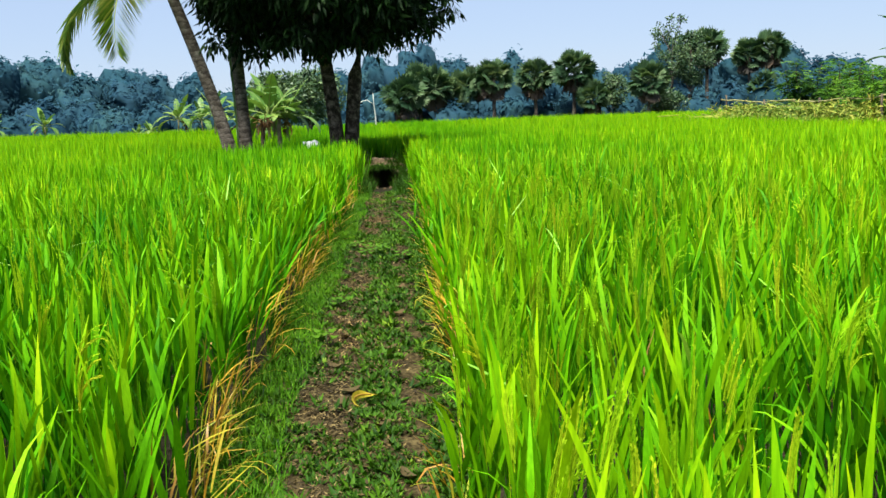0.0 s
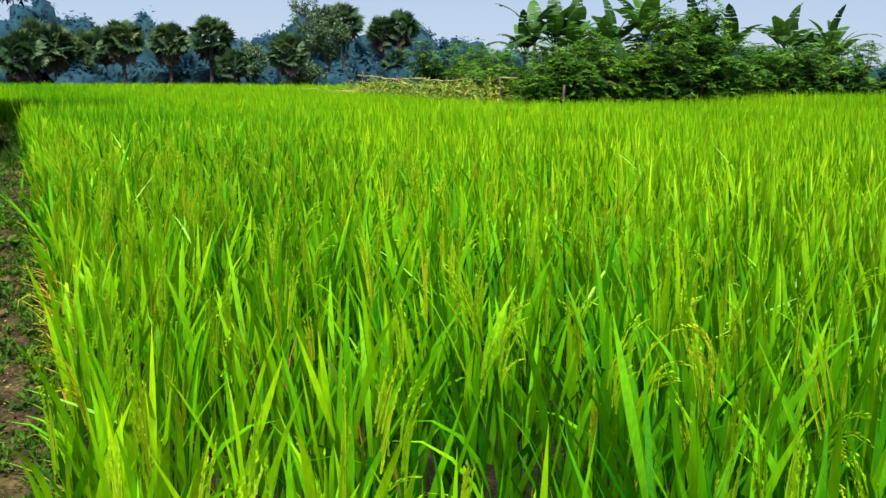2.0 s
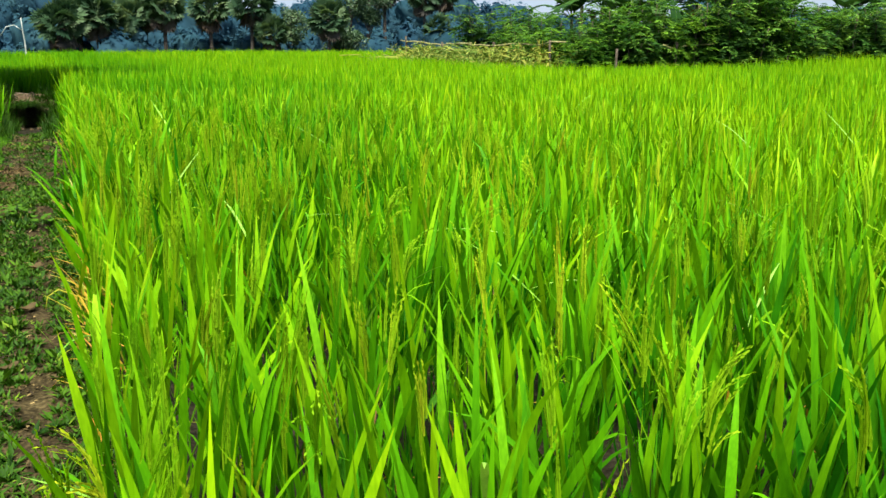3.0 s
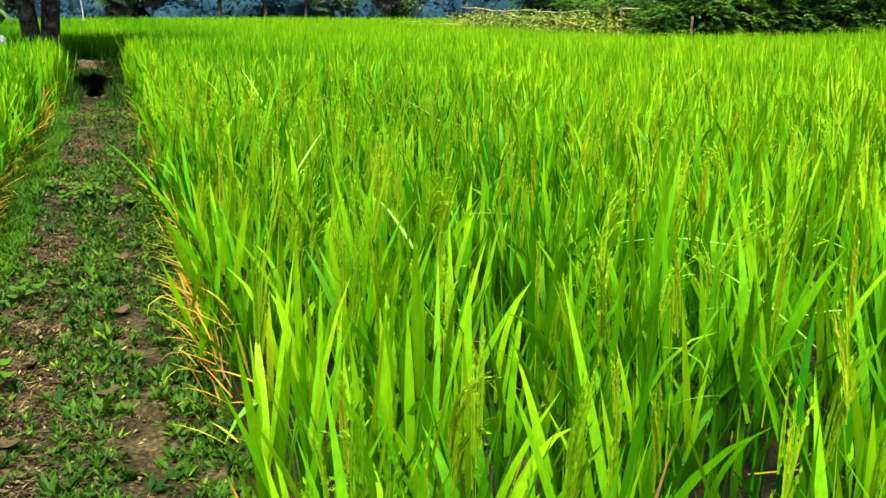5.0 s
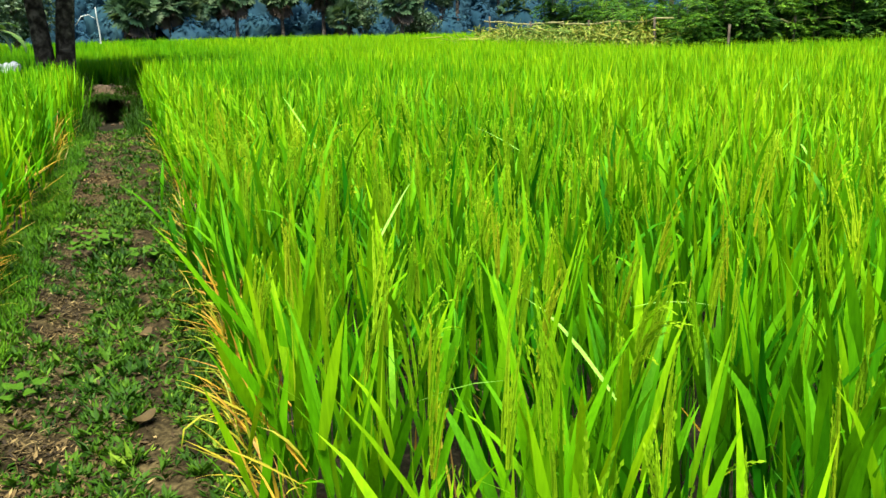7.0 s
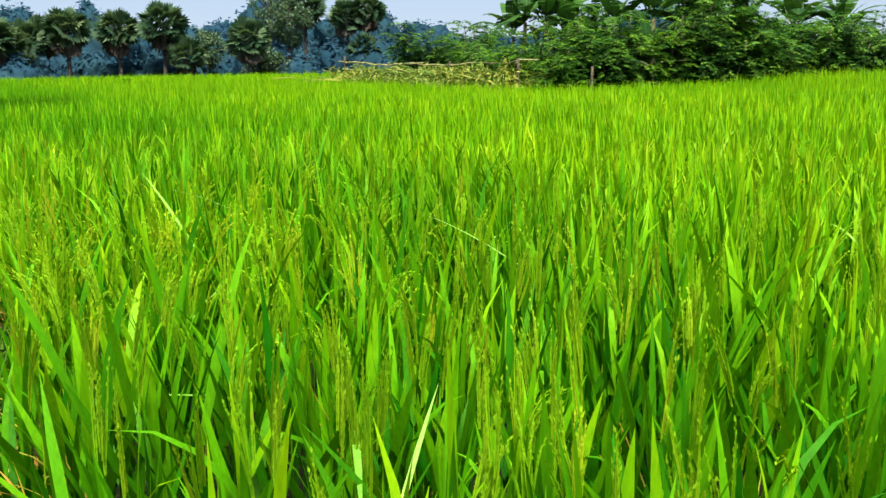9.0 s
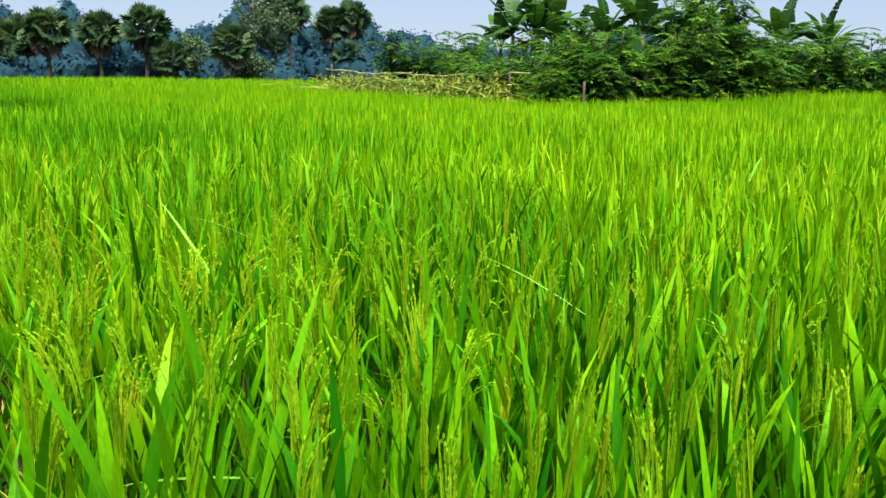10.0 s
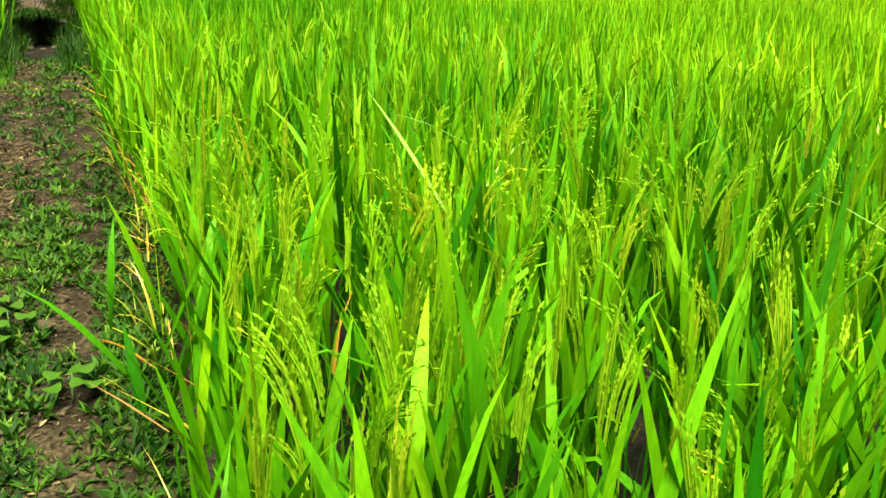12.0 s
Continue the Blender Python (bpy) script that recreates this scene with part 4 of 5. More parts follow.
# ---- trees on the bank ----
def coconut_palm(base, top, radius, crown, label, frond_len=3.7):
    ob = thing("coconut_palm", base, label, "palm tree", "coconut palms")
    n = 220
    s = np.linspace(0, 1, n)
    tx, ty, tz = top
    pts = np.stack([tx * s ** 1.25, ty * s, tz * s], -1)
    ring = 1 + 0.022 * (1 - 2 * np.mod(s * tz / 0.13, 1))
    part("trunk", [tube(pts, radius * (1 - 0.22 * s) * ring * (1 + 0.55 * np.exp(-s * tz / 0.35)), 12)], M_COCOBARK, ob, "pale ringed trunk")
    for turn, rise in crown:                       # each frond's bearing and first slope
        a = radians(turn)
        m = 26
        q = np.linspace(0, 1, m)
        ang = rise - 2.0 * q ** 1.3
        dl = frond_len / m
        out, up = np.cumsum(np.cos(ang)) * dl, np.cumsum(np.sin(ang)) * dl
        mid = np.stack([tx + out * math.sin(a), ty + out * math.cos(a), tz + up], -1)
        pieces = [tube(mid, 0.03 * (1 - 0.85 * q), 5, u=0.8)]
        d = unit(np.gradient(mid, axis=0))
        across = np.array([math.cos(a), -math.sin(a), 0.0])
        for sg_ in (-1, 1):
            k = np.linspace(0.12, 0.99, 90)
            pos = np.stack([np.interp(k, q, mid[:, j]) for j in range(3)], -1)
            dd = unit(np.stack([np.interp(k, q, d[:, j]) for j in range(3)], -1))
            ah = unit(dd * 0.55 + sg_ * across * 0.75 + np.array([0, 0, -0.55]) + rng.normal(0, 0.06, (90, 3)))
            ln = 1.0 * np.sin(np.pi * np.clip(k * 0.86 + 0.1, 0, 1)) ** 0.6
            pieces.append(leaflets(pos, ah, unit(np.cross(ah, dd)), ln, np.full(90, 0.055), fold=0.2))
        part("frond", pieces, M_COCO, ob)
    return ob


coconut_palm((-3.56, 22.5, 0.25), (-1.32, -0.1, 4.55), 0.16, [(-94, 0.15), (-166, 0.2), (-118, 0.9), (-30, 1.0), (20, 0.95), (65, 1.0), (110, 1.1), (150, 1.15), (40, 1.3)],
             "leaning coconut palm with ringed grey trunk on the bank")
coconut_palm((-3.3, 22.9, 0.25), (-0.38, 0.4, 7.2), 0.155, [(30 + 45 * i, 0.7 + 0.08 * (i * 3 % 5)) for i in range(8)],
             "upright coconut palm with ringed grey trunk on the bank")


def slim_palm(base):
    ob = thing("areca_palm", base, "slim green-stemmed palm between the coconut trunks", "palm tree")
    s = np.linspace(0, 1, 40)
    part("trunk", [tube(np.stack([-0.25 * s, 0 * s, 6.0 * s], -1), 0.085 - 0.02 * s + 0.006 * np.sign(np.sin(s * 150)), 9)], M_GREENSTEM, ob)
    for i in range(6):
        a = i * 1.05
        q = np.linspace(0, 1, 14)
        mid = np.stack([-0.25 + 1.3 * q * math.sin(a), 1.3 * q * math.cos(a), 6.0 + 0.9 * q - 1.3 * q ** 2], -1)
        d = unit(np.gradient(mid, axis=0))
        across = np.array([math.cos(a), -math.sin(a), 0])
        pc = [tube(mid, 0.02 * (1 - 0.8 * q), 5)]
        for sg_ in (-1, 1):
            k = np.arange(1, 14)
            ah = unit(d[k] * 0.5 + sg_ * across * 0.8 + np.array([0, 0, -0.4]))
            pc.append(leaflets(mid[k], ah, unit(np.cross(ah, d[k])), np.full(13, 0.5), np.full(13, 0.06)))
        part("frond", pc, M_COCO, ob)


slim_palm((-3.45, 23.2, 0.25))


def mango_tree(base):
    ob = thing("mango_tree", base, "dark dense mango tree with two forking trunks", "tree")
    part("trunk", [tube(np.array([(-0.02, 0, 0), (-0.03, 0, 0.5), (-0.10, 0, 1.4), (-0.20, 0, 2.3), (-0.32, 0, 3.2), (-0.75, 0.2, 4.4)]), np.array([0.225, 0.18, 0.165, 0.155, 0.145, 0.09]), 12)], M_BARK, ob)
    part("trunk", [tube(np.array([(0.29, 0.02, 0), (0.30, 0.02, 0.5), (0.37, 0.02, 1.3), (0.47, 0.02, 2.2), (0.66, 0.05, 3.0), (1.2, 0.2, 4.2)]), np.array([0.225, 0.185, 0.17, 0.165, 0.145, 0.09]), 12)], M_BARK, ob)
    ends = []
    for i in range(14):
        a = i * 2.4
        st = np.array([-0.35, 0, 3.1]) if i % 2 else np.array([0.6, 0.05, 2.9])
        en = np.array([-0.05 + 2.7 * math.sin(a) * (0.6 + 0.4 * (i % 3) / 2), 2.4 * math.cos(a) * (0.6 + 0.4 * (i % 4) / 3), 3.4 + 0.2 * i])
        ends.append(en)
        part("limb", [tube(bend(st, en, -0.25, 7, 0.05), np.linspace(0.11, 0.03, 7), 7)], M_BARK, ob)
    c = []
    while len(c) < 650:
        d = unit(rng.normal(size=3))
        r = rng.uniform(0.35, 1.0) ** 0.5
        p = np.array([-0.15 + 3.15 * d[0] * r, 2.8 * d[1] * r, 4.75 + 2.15 * d[2] * r])
        if p[2] > 2.7 + 0.62 * abs(math.sin(1.7 * p[0] + 0.8 * p[1] + 0.9)) + 0.2 * math.sin(5.1 * p[0]):
            c.append(p)
    for x, y, z in ((-2.2, -0.6, 2.95), (-1.75, -0.8, 2.75), (-2.75, -0.3, 3.1), (-1.2, -1.2, 3.0), (-0.3, -1.5, 2.95), (0.3, -1.4, 3.0), (1.1, -1.3, 3.0), (1.6, -0.8, 3.1), (2.3, -0.5, 3.3), (-0.7, -1.8, 3.1), (2.75, -0.2, 3.7), (1.9, -1.0, 3.25)):
        c.append(np.array([x, y, z]))
    part("crown", [cloud_leaves(np.array(c), np.full(len(c), 0.40), 72, 0.27, 0.07, droop=1.0, shell=0.1)], M_MANGO, ob, "dense drooping leaves, coloured dark as if backlit")


mango_tree((-1.0, 22.5, 0.25))


def sack(at):
    ob = thing("plastic_sack", at, "white woven plastic sack lying on the bank", "sack", "", 12)
    s = np.linspace(-1, 1, 13)
    w = np.linspace(0, 2 * np.pi, 16, endpoint=False)
    ss, ww = np.meshgrid(s, w, indexing="ij")
    r = 0.10 * (1 - np.abs(ss) ** 4) ** 0.6 + 0.012 * np.sin(7 * ss + 3 * ww) + 0.008 * np.sin(5 * ww)
    v = np.stack([0.16 * ss + 0.02 * np.sin(3 * ww), r * np.cos(ww) * 1.15, 0.125 + r * np.sin(ww) + 0.03 * ss], -1).reshape(-1, 3)
    f = []
    for i in range(12):
        for j in range(16):
            q, q2 = i * 16 + j, i * 16 + (j + 1) % 16
            f += [[q, q2, q2 + 16], [q, q2 + 16, q + 16]]
    part("bag", [(v, np.array(f), np.full((len(v), 2), 0.5), 0)], M_SACK, ob)
    part("tied_neck", [tube(np.array([(-0.14, 0, 0.15), (-0.18, 0.01, 0.19), (-0.22, 0.02, 0.17)]), np.array([0.04, 0.025, 0.045]), 8)], M_SACK, ob)


sack((-1.62, 22.1, 0.68))


def dead_stump(at, material, height, hook):
    ob = thing("dead_stump", at, "dark dead plant stump standing on the bank" if hook else "brown dry banana stump on the bank", "stump")
    part("stem", [tube(bend((0, 0, 0), (0.05, 0, height), 0, 7, 0.015), np.linspace(0.065, 0.045, 7), 8)], material, ob)
    if hook:
        part("stub_branch", [tube(np.array([(0, 0, 0.25), (-0.2, 0, 0.4), (-0.33, 0, 0.25), (-0.36, 0, 0.05)]), np.array([0.05, 0.045, 0.04, 0.05]), 7)], material, ob)
        part("dry_leaf", [cloud_leaves(np.array([[0.02, 0, height], [0.1, 0, height + 0.1]]), np.array([0.14, 0.1]), 40, 0.22, 0.05, droop=1.2)], M_BANANADRY, ob)


dead_stump((-2.85, 22.3, 0.3), M_BARK, 1.05, True)
dead_stump((-2.5, 22.9, 0.3), M_STEM, 1.15, False)


# ---- banana plants ----
def banana_leaf(parent, foot, a, rise, length, width, material, torn=0.5, droop=1.5):
    """An arched leaf: midrib, and on both sides strips torn apart here and there."""
    n = 15
    s = np.linspace(0, 1, n)
    ang = rise - droop * s ** 1.6
    out, up = np.cumsum(np.cos(ang)) * length / n, np.cumsum(np.sin(ang)) * length / n
    mid = np.asarray(foot) + np.stack([out * math.sin(a), out * math.cos(a), up], -1)
    d = unit(np.gradient(mid, axis=0))
    across = np.array([math.cos(a), -math.sin(a), 0.0])
    u = rng.random()
    lf = part("leaf", [tube(mid, 0.022 * (1 - 0.8 * s) + 0.004, 5, u=0.2 if material is M_BANANADRY else 1.0)], material, parent)
    prof = np.clip(np.sin(np.pi * np.clip((s - 0.16) / 0.84, 0, 1) ** 0.75), 0, 1) ** 0.55 * width / 2
    pieces = []
    for sg_ in (-1, 1):
        hang = rng.uniform(-0.5, 0.25, n) * torn - 0.12
        for i in range(2, n - 1):
            gap = rng.uniform(0.1, 0.45) * torn if rng.random() < torn * 0.6 else 0.0
            a0, a1 = mid[i], mid[i] * gap + mid[i + 1] * (1 - gap)
            tilt = hang[i] if gap else -0.12
            o0 = sg_ * across * prof[i] + np.array([0, 0, tilt * prof[i]]) + d[i] * 0.06
            o1 = sg_ * across * prof[i + 1] + np.array([0, 0, tilt * prof[i + 1]]) + d[i] * 0.06
            e1 = mid[i + 1] * (1 - gap * 1.6) + mid[i] * gap * 1.6
            v = np.stack([a0, a1, e1 + o1, a0 + o0])
            uv = np.stack([np.full(4, np.clip(u * 0.7 + 0.3 * rng.random(), 0, 1)), np.array([0, 0, 1, 1.0])], -1)
            pieces.append((v, np.array([[0, 1, 2], [0, 2, 3]]), uv, 0))
    part("blade", pieces, material, lf)


def banana_plant(at, height, leaves, label, group, leaf_len=1.8, width=0.5, turn=0.0, young=False, torn=0.6, dead=1, spread=0.8, arch=1.5):
    ob = thing("banana_plant", at, label, "banana plant", group, turn)
    part("stem", [tube(bend((0, 0, 0), (0.06, 0.03, height), 0, 8, 0.01), np.linspace(0.13, 0.06, 8) * (0.6 if young else 1), 9)], M_STEM, ob)
    for i in range(leaves):
        a = i * 2.4 + 0.4
        rise = (1.35 if young else 1.55) - spread * i / leaves
        banana_leaf(ob, (0.06, 0.03, height - 0.05), a, rise, leaf_len * rng.uniform(0.8, 1.1), width * rng.uniform(0.85, 1.1), M_YBANANA if young else M_BANANA, torn, 0.35 + arch * i / leaves + (0 if young else rng.uniform(0.0, 0.7)))
    for i in range(dead):
        banana_leaf(ob, (0.06, 0.03, height - 0.15), i * 2.9 + 1.0, 0.2, leaf_len * 0.8, width * 0.5, M_BANANADRY, 0.9, 2.2)
    return ob


banana_b = banana_plant((27.9, 43.4, FIELD), 2.3, 9, "tall banana plant with torn dark leaves in hedge", "hedge bananas", 2.1, 0.62, torn=0.4, spread=1.25, arch=1.3, dead=0)
banana_c = banana_plant((26.4, 43.0, FIELD), 2.5, 8, "tall banana plant with wind-torn and one withered leaf", "hedge bananas", 2.1, 0.58, torn=0.7, spread=1.5, arch=1.6)
banana_b.scale, banana_c.scale = (1.5, 1.5, 1.5), (1.4, 1.4, 1.4)
# a clump deep in the plot, more behind the hedge
for i, (x, y, a, sc, kind_) in enumerate(((28.8, 42.6, 80, 1.3, 0), (29.6, 44.2, 330, 1.5, 0), (26.9, 44.6, 160, 1.25, 0), (30.6, 43.0, 200, 1.2, 0), (26.6, 36.2, 40, 1.3, 0), (27.8, 35.4, 310, 1.45, 0), (28.7, 36.6, 30, 1.4, 1), (29.6, 35.2, 75, 1.2, 0),
                                          (31.0, 35.4, 115, 1.35, 0), (31.8, 36.4, 200, 1.2, 0), (33.4, 35.6, 140, 1.25, 0), (36.2, 35.0, 260, 1.3, 0), (37.4, 36.0, 300, 1.3, 0), (39.6, 35.2, 215, 1.3, 0), (40.8, 35.8, 20, 1.15, 0), (38.3, 25.2, 70, 1.3, 1), (20.9, 27.9, 25, 0.75, 0), (25.4, 28.2, 250, 0.85, 0), (23.3, 28.6, 100, 0.8, 0), (30.3, 28.2, 190, 0.85, 0))):
    o = copy_thing((banana_b, banana_c)[kind_], pose(x, y, FIELD, 0, 0, a))
    o.scale = (sc, sc, sc)
young = banana_plant((-3.8, 31.6, FIELD), 1.7, 11, "young bright green banana plant beyond the bank", "young bananas", 1.55, 0.42, young=True, torn=0.5, dead=1, spread=1.3, arch=1.7)
for x, y, a, sc in ((-3.2, 32.2, 70, 0.95), (-4.5, 32.4, 130, 0.9), (-3.7, 33.0, 220, 1.05), (-11.2, 52, 40, 1.0), (-10.0, 53, 170, 0.95), (-13.2, 54, 90, 0.6), (-8.8, 50, 260, 1.1), (-14.2, 55, 10, 0.5), (-20.5, 58, 200, 0.9), (-26, 58, 120, 0.95), (-24.5, 60, 60, 0.8)):
    o = copy_thing(young, pose(x, y, FIELD, 0, 0, a))
    o.scale = (sc, sc, sc)


def bare_stalk(at):
    ob = thing("withered_banana", at, "bare pale withered banana stalk at field's edge", "plant")
    part("stalk", [tube(bend((0, 0, 0), (-0.12, 0, 2.9), 0, 8, 0.02), np.linspace(0.06, 0.03, 8), 7)], M_PALESTEM, ob)
    part("drooping_leaf", [tube(np.array([(-0.1, 0, 2.2), (-0.5, 0, 2.5), (-0.9, 0, 2.4), (-1.25, 0, 1.9)]), np.array([0.03, 0.03, 0.035, 0.02]), 6)], M_PALESTEM, ob)


bare_stalk((-0.2, 58.5, FIELD))


# ---- fan palms ----
def fan(centre, d, size, drop, k=0):
    """A pleated fan leaf on its stalk, as a half round of pointed segments."""
    d = d / np.linalg.norm(d)
    side = np.cross(d, [0, 0, 1.0])
    side = side / max(np.linalg.norm(side), 1e-6)
    n = 13
    w = np.linspace(-1.75, 1.75, n)
    hub = centre + d * size * 0.75
    roll_ = rng.normal(0, 1.0)          # each blade is turned about its stalk
    side = side * math.cos(roll_) + np.cross(d, side) * math.sin(roll_)
    ah = np.cos(w)[:, None] * d + np.sin(w)[:, None] * side + np.array([0, 0, -drop]) * (0.3 + 0.5 * np.abs(np.sin(w)))[:, None]
    ah = unit(ah + rng.normal(0, 0.05, (n, 3)))
    sd = unit(np.cross(ah, np.cross(side, d)) + rng.normal(0, 0.12, (n, 3)))
    u = np.full(n, rng.random())
    lf = leaflets(np.repeat(hub[None], n, 0), ah, sd, size * (0.5 + 0.12 * np.cos(w)), np.full(n, size * 0.22), u=u, k=k, fold=0.4)
    st = tube(np.stack([centre, centre + d * size * 0.4, hub]), np.array([0.03, 0.025, 0.02]), 4, u=u[0], k=k)
    return [lf, st]


def fan_palm(height, radius, fans, skirt, label):
    ob = thing("fan_palm", (0, 0, FIELD), label, "palm tree", "palmyra palms")
    s = np.linspace(0, 1, 14)
    part("trunk", [tube(np.stack([0.1 * s, 0 * s, height * s], -1), 0.15 - 0.03 * s + 0.03 * np.exp(-s * 9), 9)], M_COCOBARK, ob, "grey trunk")
    top = np.array([0.1, 0, height])
    for i in range(fans):
        z = 1 - 1.7 * (i + 0.5) / fans
        a = i * 2.39996
        d = np.array([math.sqrt(max(1 - z * z, 0.05)) * math.cos(a), math.sqrt(max(1 - z * z, 0.05)) * math.sin(a), z])
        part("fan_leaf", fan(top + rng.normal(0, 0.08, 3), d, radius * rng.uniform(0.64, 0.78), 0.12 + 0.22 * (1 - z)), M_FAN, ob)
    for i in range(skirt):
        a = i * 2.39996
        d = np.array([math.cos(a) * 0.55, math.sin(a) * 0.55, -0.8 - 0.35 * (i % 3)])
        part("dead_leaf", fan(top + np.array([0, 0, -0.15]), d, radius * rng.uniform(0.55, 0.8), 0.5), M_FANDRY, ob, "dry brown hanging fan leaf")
    return ob


variants = {h_: fan_palm(h_, 1.78, 56, 20, "palmyra palm with round crown and hanging dead leaves" if h_ < 5 else "tall palmyra palm with round crown above the tree line") for h_ in (2.7, 3.5, 4.1, 5.9)}
used = set()
# bearing, distance, crown height over the field, crown size
for az, far, hz, sc, turn in ((1.6, 69, 2.7, 1.05, 10), (2.6, 71, 3.5, 1.05, 70), (3.6, 70, 3.5, 1.0, 130), (4.4, 72, 2.7, 1.0, 200), (5.2, 74, 3.5, 0.95, 20), (6.0, 75, 4.1, 0.92, 100), (7.2, 74, 4.1, 1.0, 250), (9.8, 75, 4.1, 1.0, 160),
                              (12.1, 74, 4.1, 1.08, 310), (13.2, 73, 2.7, 0.85, 45), (16.6, 70, 3.5, 0.95, 15), (22.4, 80, 5.9, 0.9, 90), (23.6, 80, 5.9, 0.97, 180), (20.0, 82, 5.9, 1.06, 60), (23.3, 78, 2.7, 0.9, 270)):
    src = variants[hz]
    m = pose(*polar(az, far), FIELD, 0, 0, turn)
    o = copy_thing(src, m) if hz in used else src
    used.add(hz)
    o.matrix_basis = m
    o.scale = (sc, sc, sc)


# ---- broad-leaved trees ----
def broad_tree(at, height, spread, dense, label, material, clumps=60):
    ob = thing("broadleaf_tree", at, label, "tree", "field-edge trees")
    s = np.linspace(0, 1, 9)
    part("trunk", [tube(bend((0, 0, 0), (0.2, 0, height * 0.8), 0, 9, 0.05), 0.16 - 0.11 * s, 8)], M_COCOBARK, ob)
    c = []
    for i in range(clumps):
        a, q = i * 2.4, rng.random()
        r = spread * (0.25 + 0.75 * rng.random()) * math.sin(math.pi * (0.12 + 0.8 * q)) ** 0.7
        c.append((0.15 + r * math.cos(a), r * math.sin(a), height * (0.42 + 0.58 * q)))
        if i % 5 == 0:
            part("limb", [tube(bend((0.1, 0, height * (0.25 + 0.45 * q)), c[-1], -0.1, 5, 0.03), np.linspace(0.06, 0.015, 5), 5)], M_COCOBARK, ob)
    part("crown", [cloud_leaves(np.array(c), rng.uniform(0.28, 0.6, len(c)), dense, 0.22, 0.12, droop=0.2, shell=0.3)], material, ob)
    return ob


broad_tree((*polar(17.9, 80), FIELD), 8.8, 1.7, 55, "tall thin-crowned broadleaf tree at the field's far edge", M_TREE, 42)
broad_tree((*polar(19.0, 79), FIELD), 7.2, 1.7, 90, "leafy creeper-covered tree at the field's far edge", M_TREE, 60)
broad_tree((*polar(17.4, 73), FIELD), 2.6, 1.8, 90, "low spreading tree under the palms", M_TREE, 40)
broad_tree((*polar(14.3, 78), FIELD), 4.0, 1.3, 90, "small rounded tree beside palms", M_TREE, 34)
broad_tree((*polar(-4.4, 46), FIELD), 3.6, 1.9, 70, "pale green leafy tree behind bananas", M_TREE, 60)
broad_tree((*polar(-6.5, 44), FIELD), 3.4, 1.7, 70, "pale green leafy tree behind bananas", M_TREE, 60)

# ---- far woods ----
cs, rs = [], []
for i in range(190):
    az = -48 + 116 * (i + rng.random()) / 150 if i < 150 else 70 + 240 * (i - 150 + rng.random()) / 40
    top = 5.9 + 1.0 * math.sin(az * 0.31 + 1) + 0.7 * math.sin(az * 0.83) + rng.uniform(-1.2, 0.7)
    if -1 < az < 5:
        top += 0.9
    if 5 <= az < 30:
        top += 0.7 if az < 22.5 else -0.6
    if 30 < az < 69:
        top -= 1.6
    tall = top * rng.uniform(0.32, 0.5)
    cs.append((*polar(az, rng.uniform(92, 118)), FIELD + top - tall * 1.1))
    rs.append((rng.uniform(1.5, 3.0), rng.uniform(1.5, 3.0), tall))
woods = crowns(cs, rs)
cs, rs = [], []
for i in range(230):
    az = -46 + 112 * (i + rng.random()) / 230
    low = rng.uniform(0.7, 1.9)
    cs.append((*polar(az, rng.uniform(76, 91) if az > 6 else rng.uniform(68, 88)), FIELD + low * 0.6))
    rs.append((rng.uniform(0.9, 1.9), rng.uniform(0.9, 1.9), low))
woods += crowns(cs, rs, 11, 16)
# the haze over the woods is only in their leaf colour
tagged(part("far_woods", woods, M_HAZEWOODS), "distant tree line, haze painted blue into its leaves", "woods", kind="stuff")

# ---- hedge plot on the right ----
def sprays(start, length, pairs, leaf):
    """Arching leaf stalks, each with two rows of leaflets that lie almost level."""
    n = len(start)
    a = rng.uniform(0, 2 * np.pi, n)
    out_ = np.stack([np.cos(a), np.sin(a), 0 * a], -1)[:, None]
    q = np.linspace(0.15, 1.0, pairs)[None, :, None]
    ln = length[:, None, None]
    arch = rng.uniform(0.1, 0.5, n)[:, None, None] * q - rng.uniform(0.25, 0.8, n)[:, None, None] * q ** 2
    mid = start[:, None] + out_ * q * ln * 0.95 + np.array([0, 0, 1.0]) * arch * ln
    flat = np.stack([-np.sin(a), np.cos(a), 0 * a], -1)[:, None]
    hue = np.repeat(rng.random(n), pairs * 2)
    pos, ahead = [], []
    for sg_ in (-1, 1):
        pos.append(mid)
        ahead.append(out_ * 0.55 + sg_ * flat * 0.85 - np.array([0, 0, 0.22]) + 0 * mid)
    pos, ahead = np.stack(pos, 2).reshape(-1, 3), np.stack(ahead, 2).reshape(-1, 3)
    m = len(pos)
    ahead = unit(ahead + rng.normal(0, 0.16, (m, 3)))
    side = unit(np.cross(np.array([0, 0, 1.0]) + rng.normal(0, 0.2, (m, 3)), ahead))
    size = leaf * rng.uniform(0.75, 1.25, m)
    return leaflets(pos, ahead, side, size, size * 0.42, u=np.clip(hue + rng.normal(0, 0.12, m), 0, 1), fold=0.25)


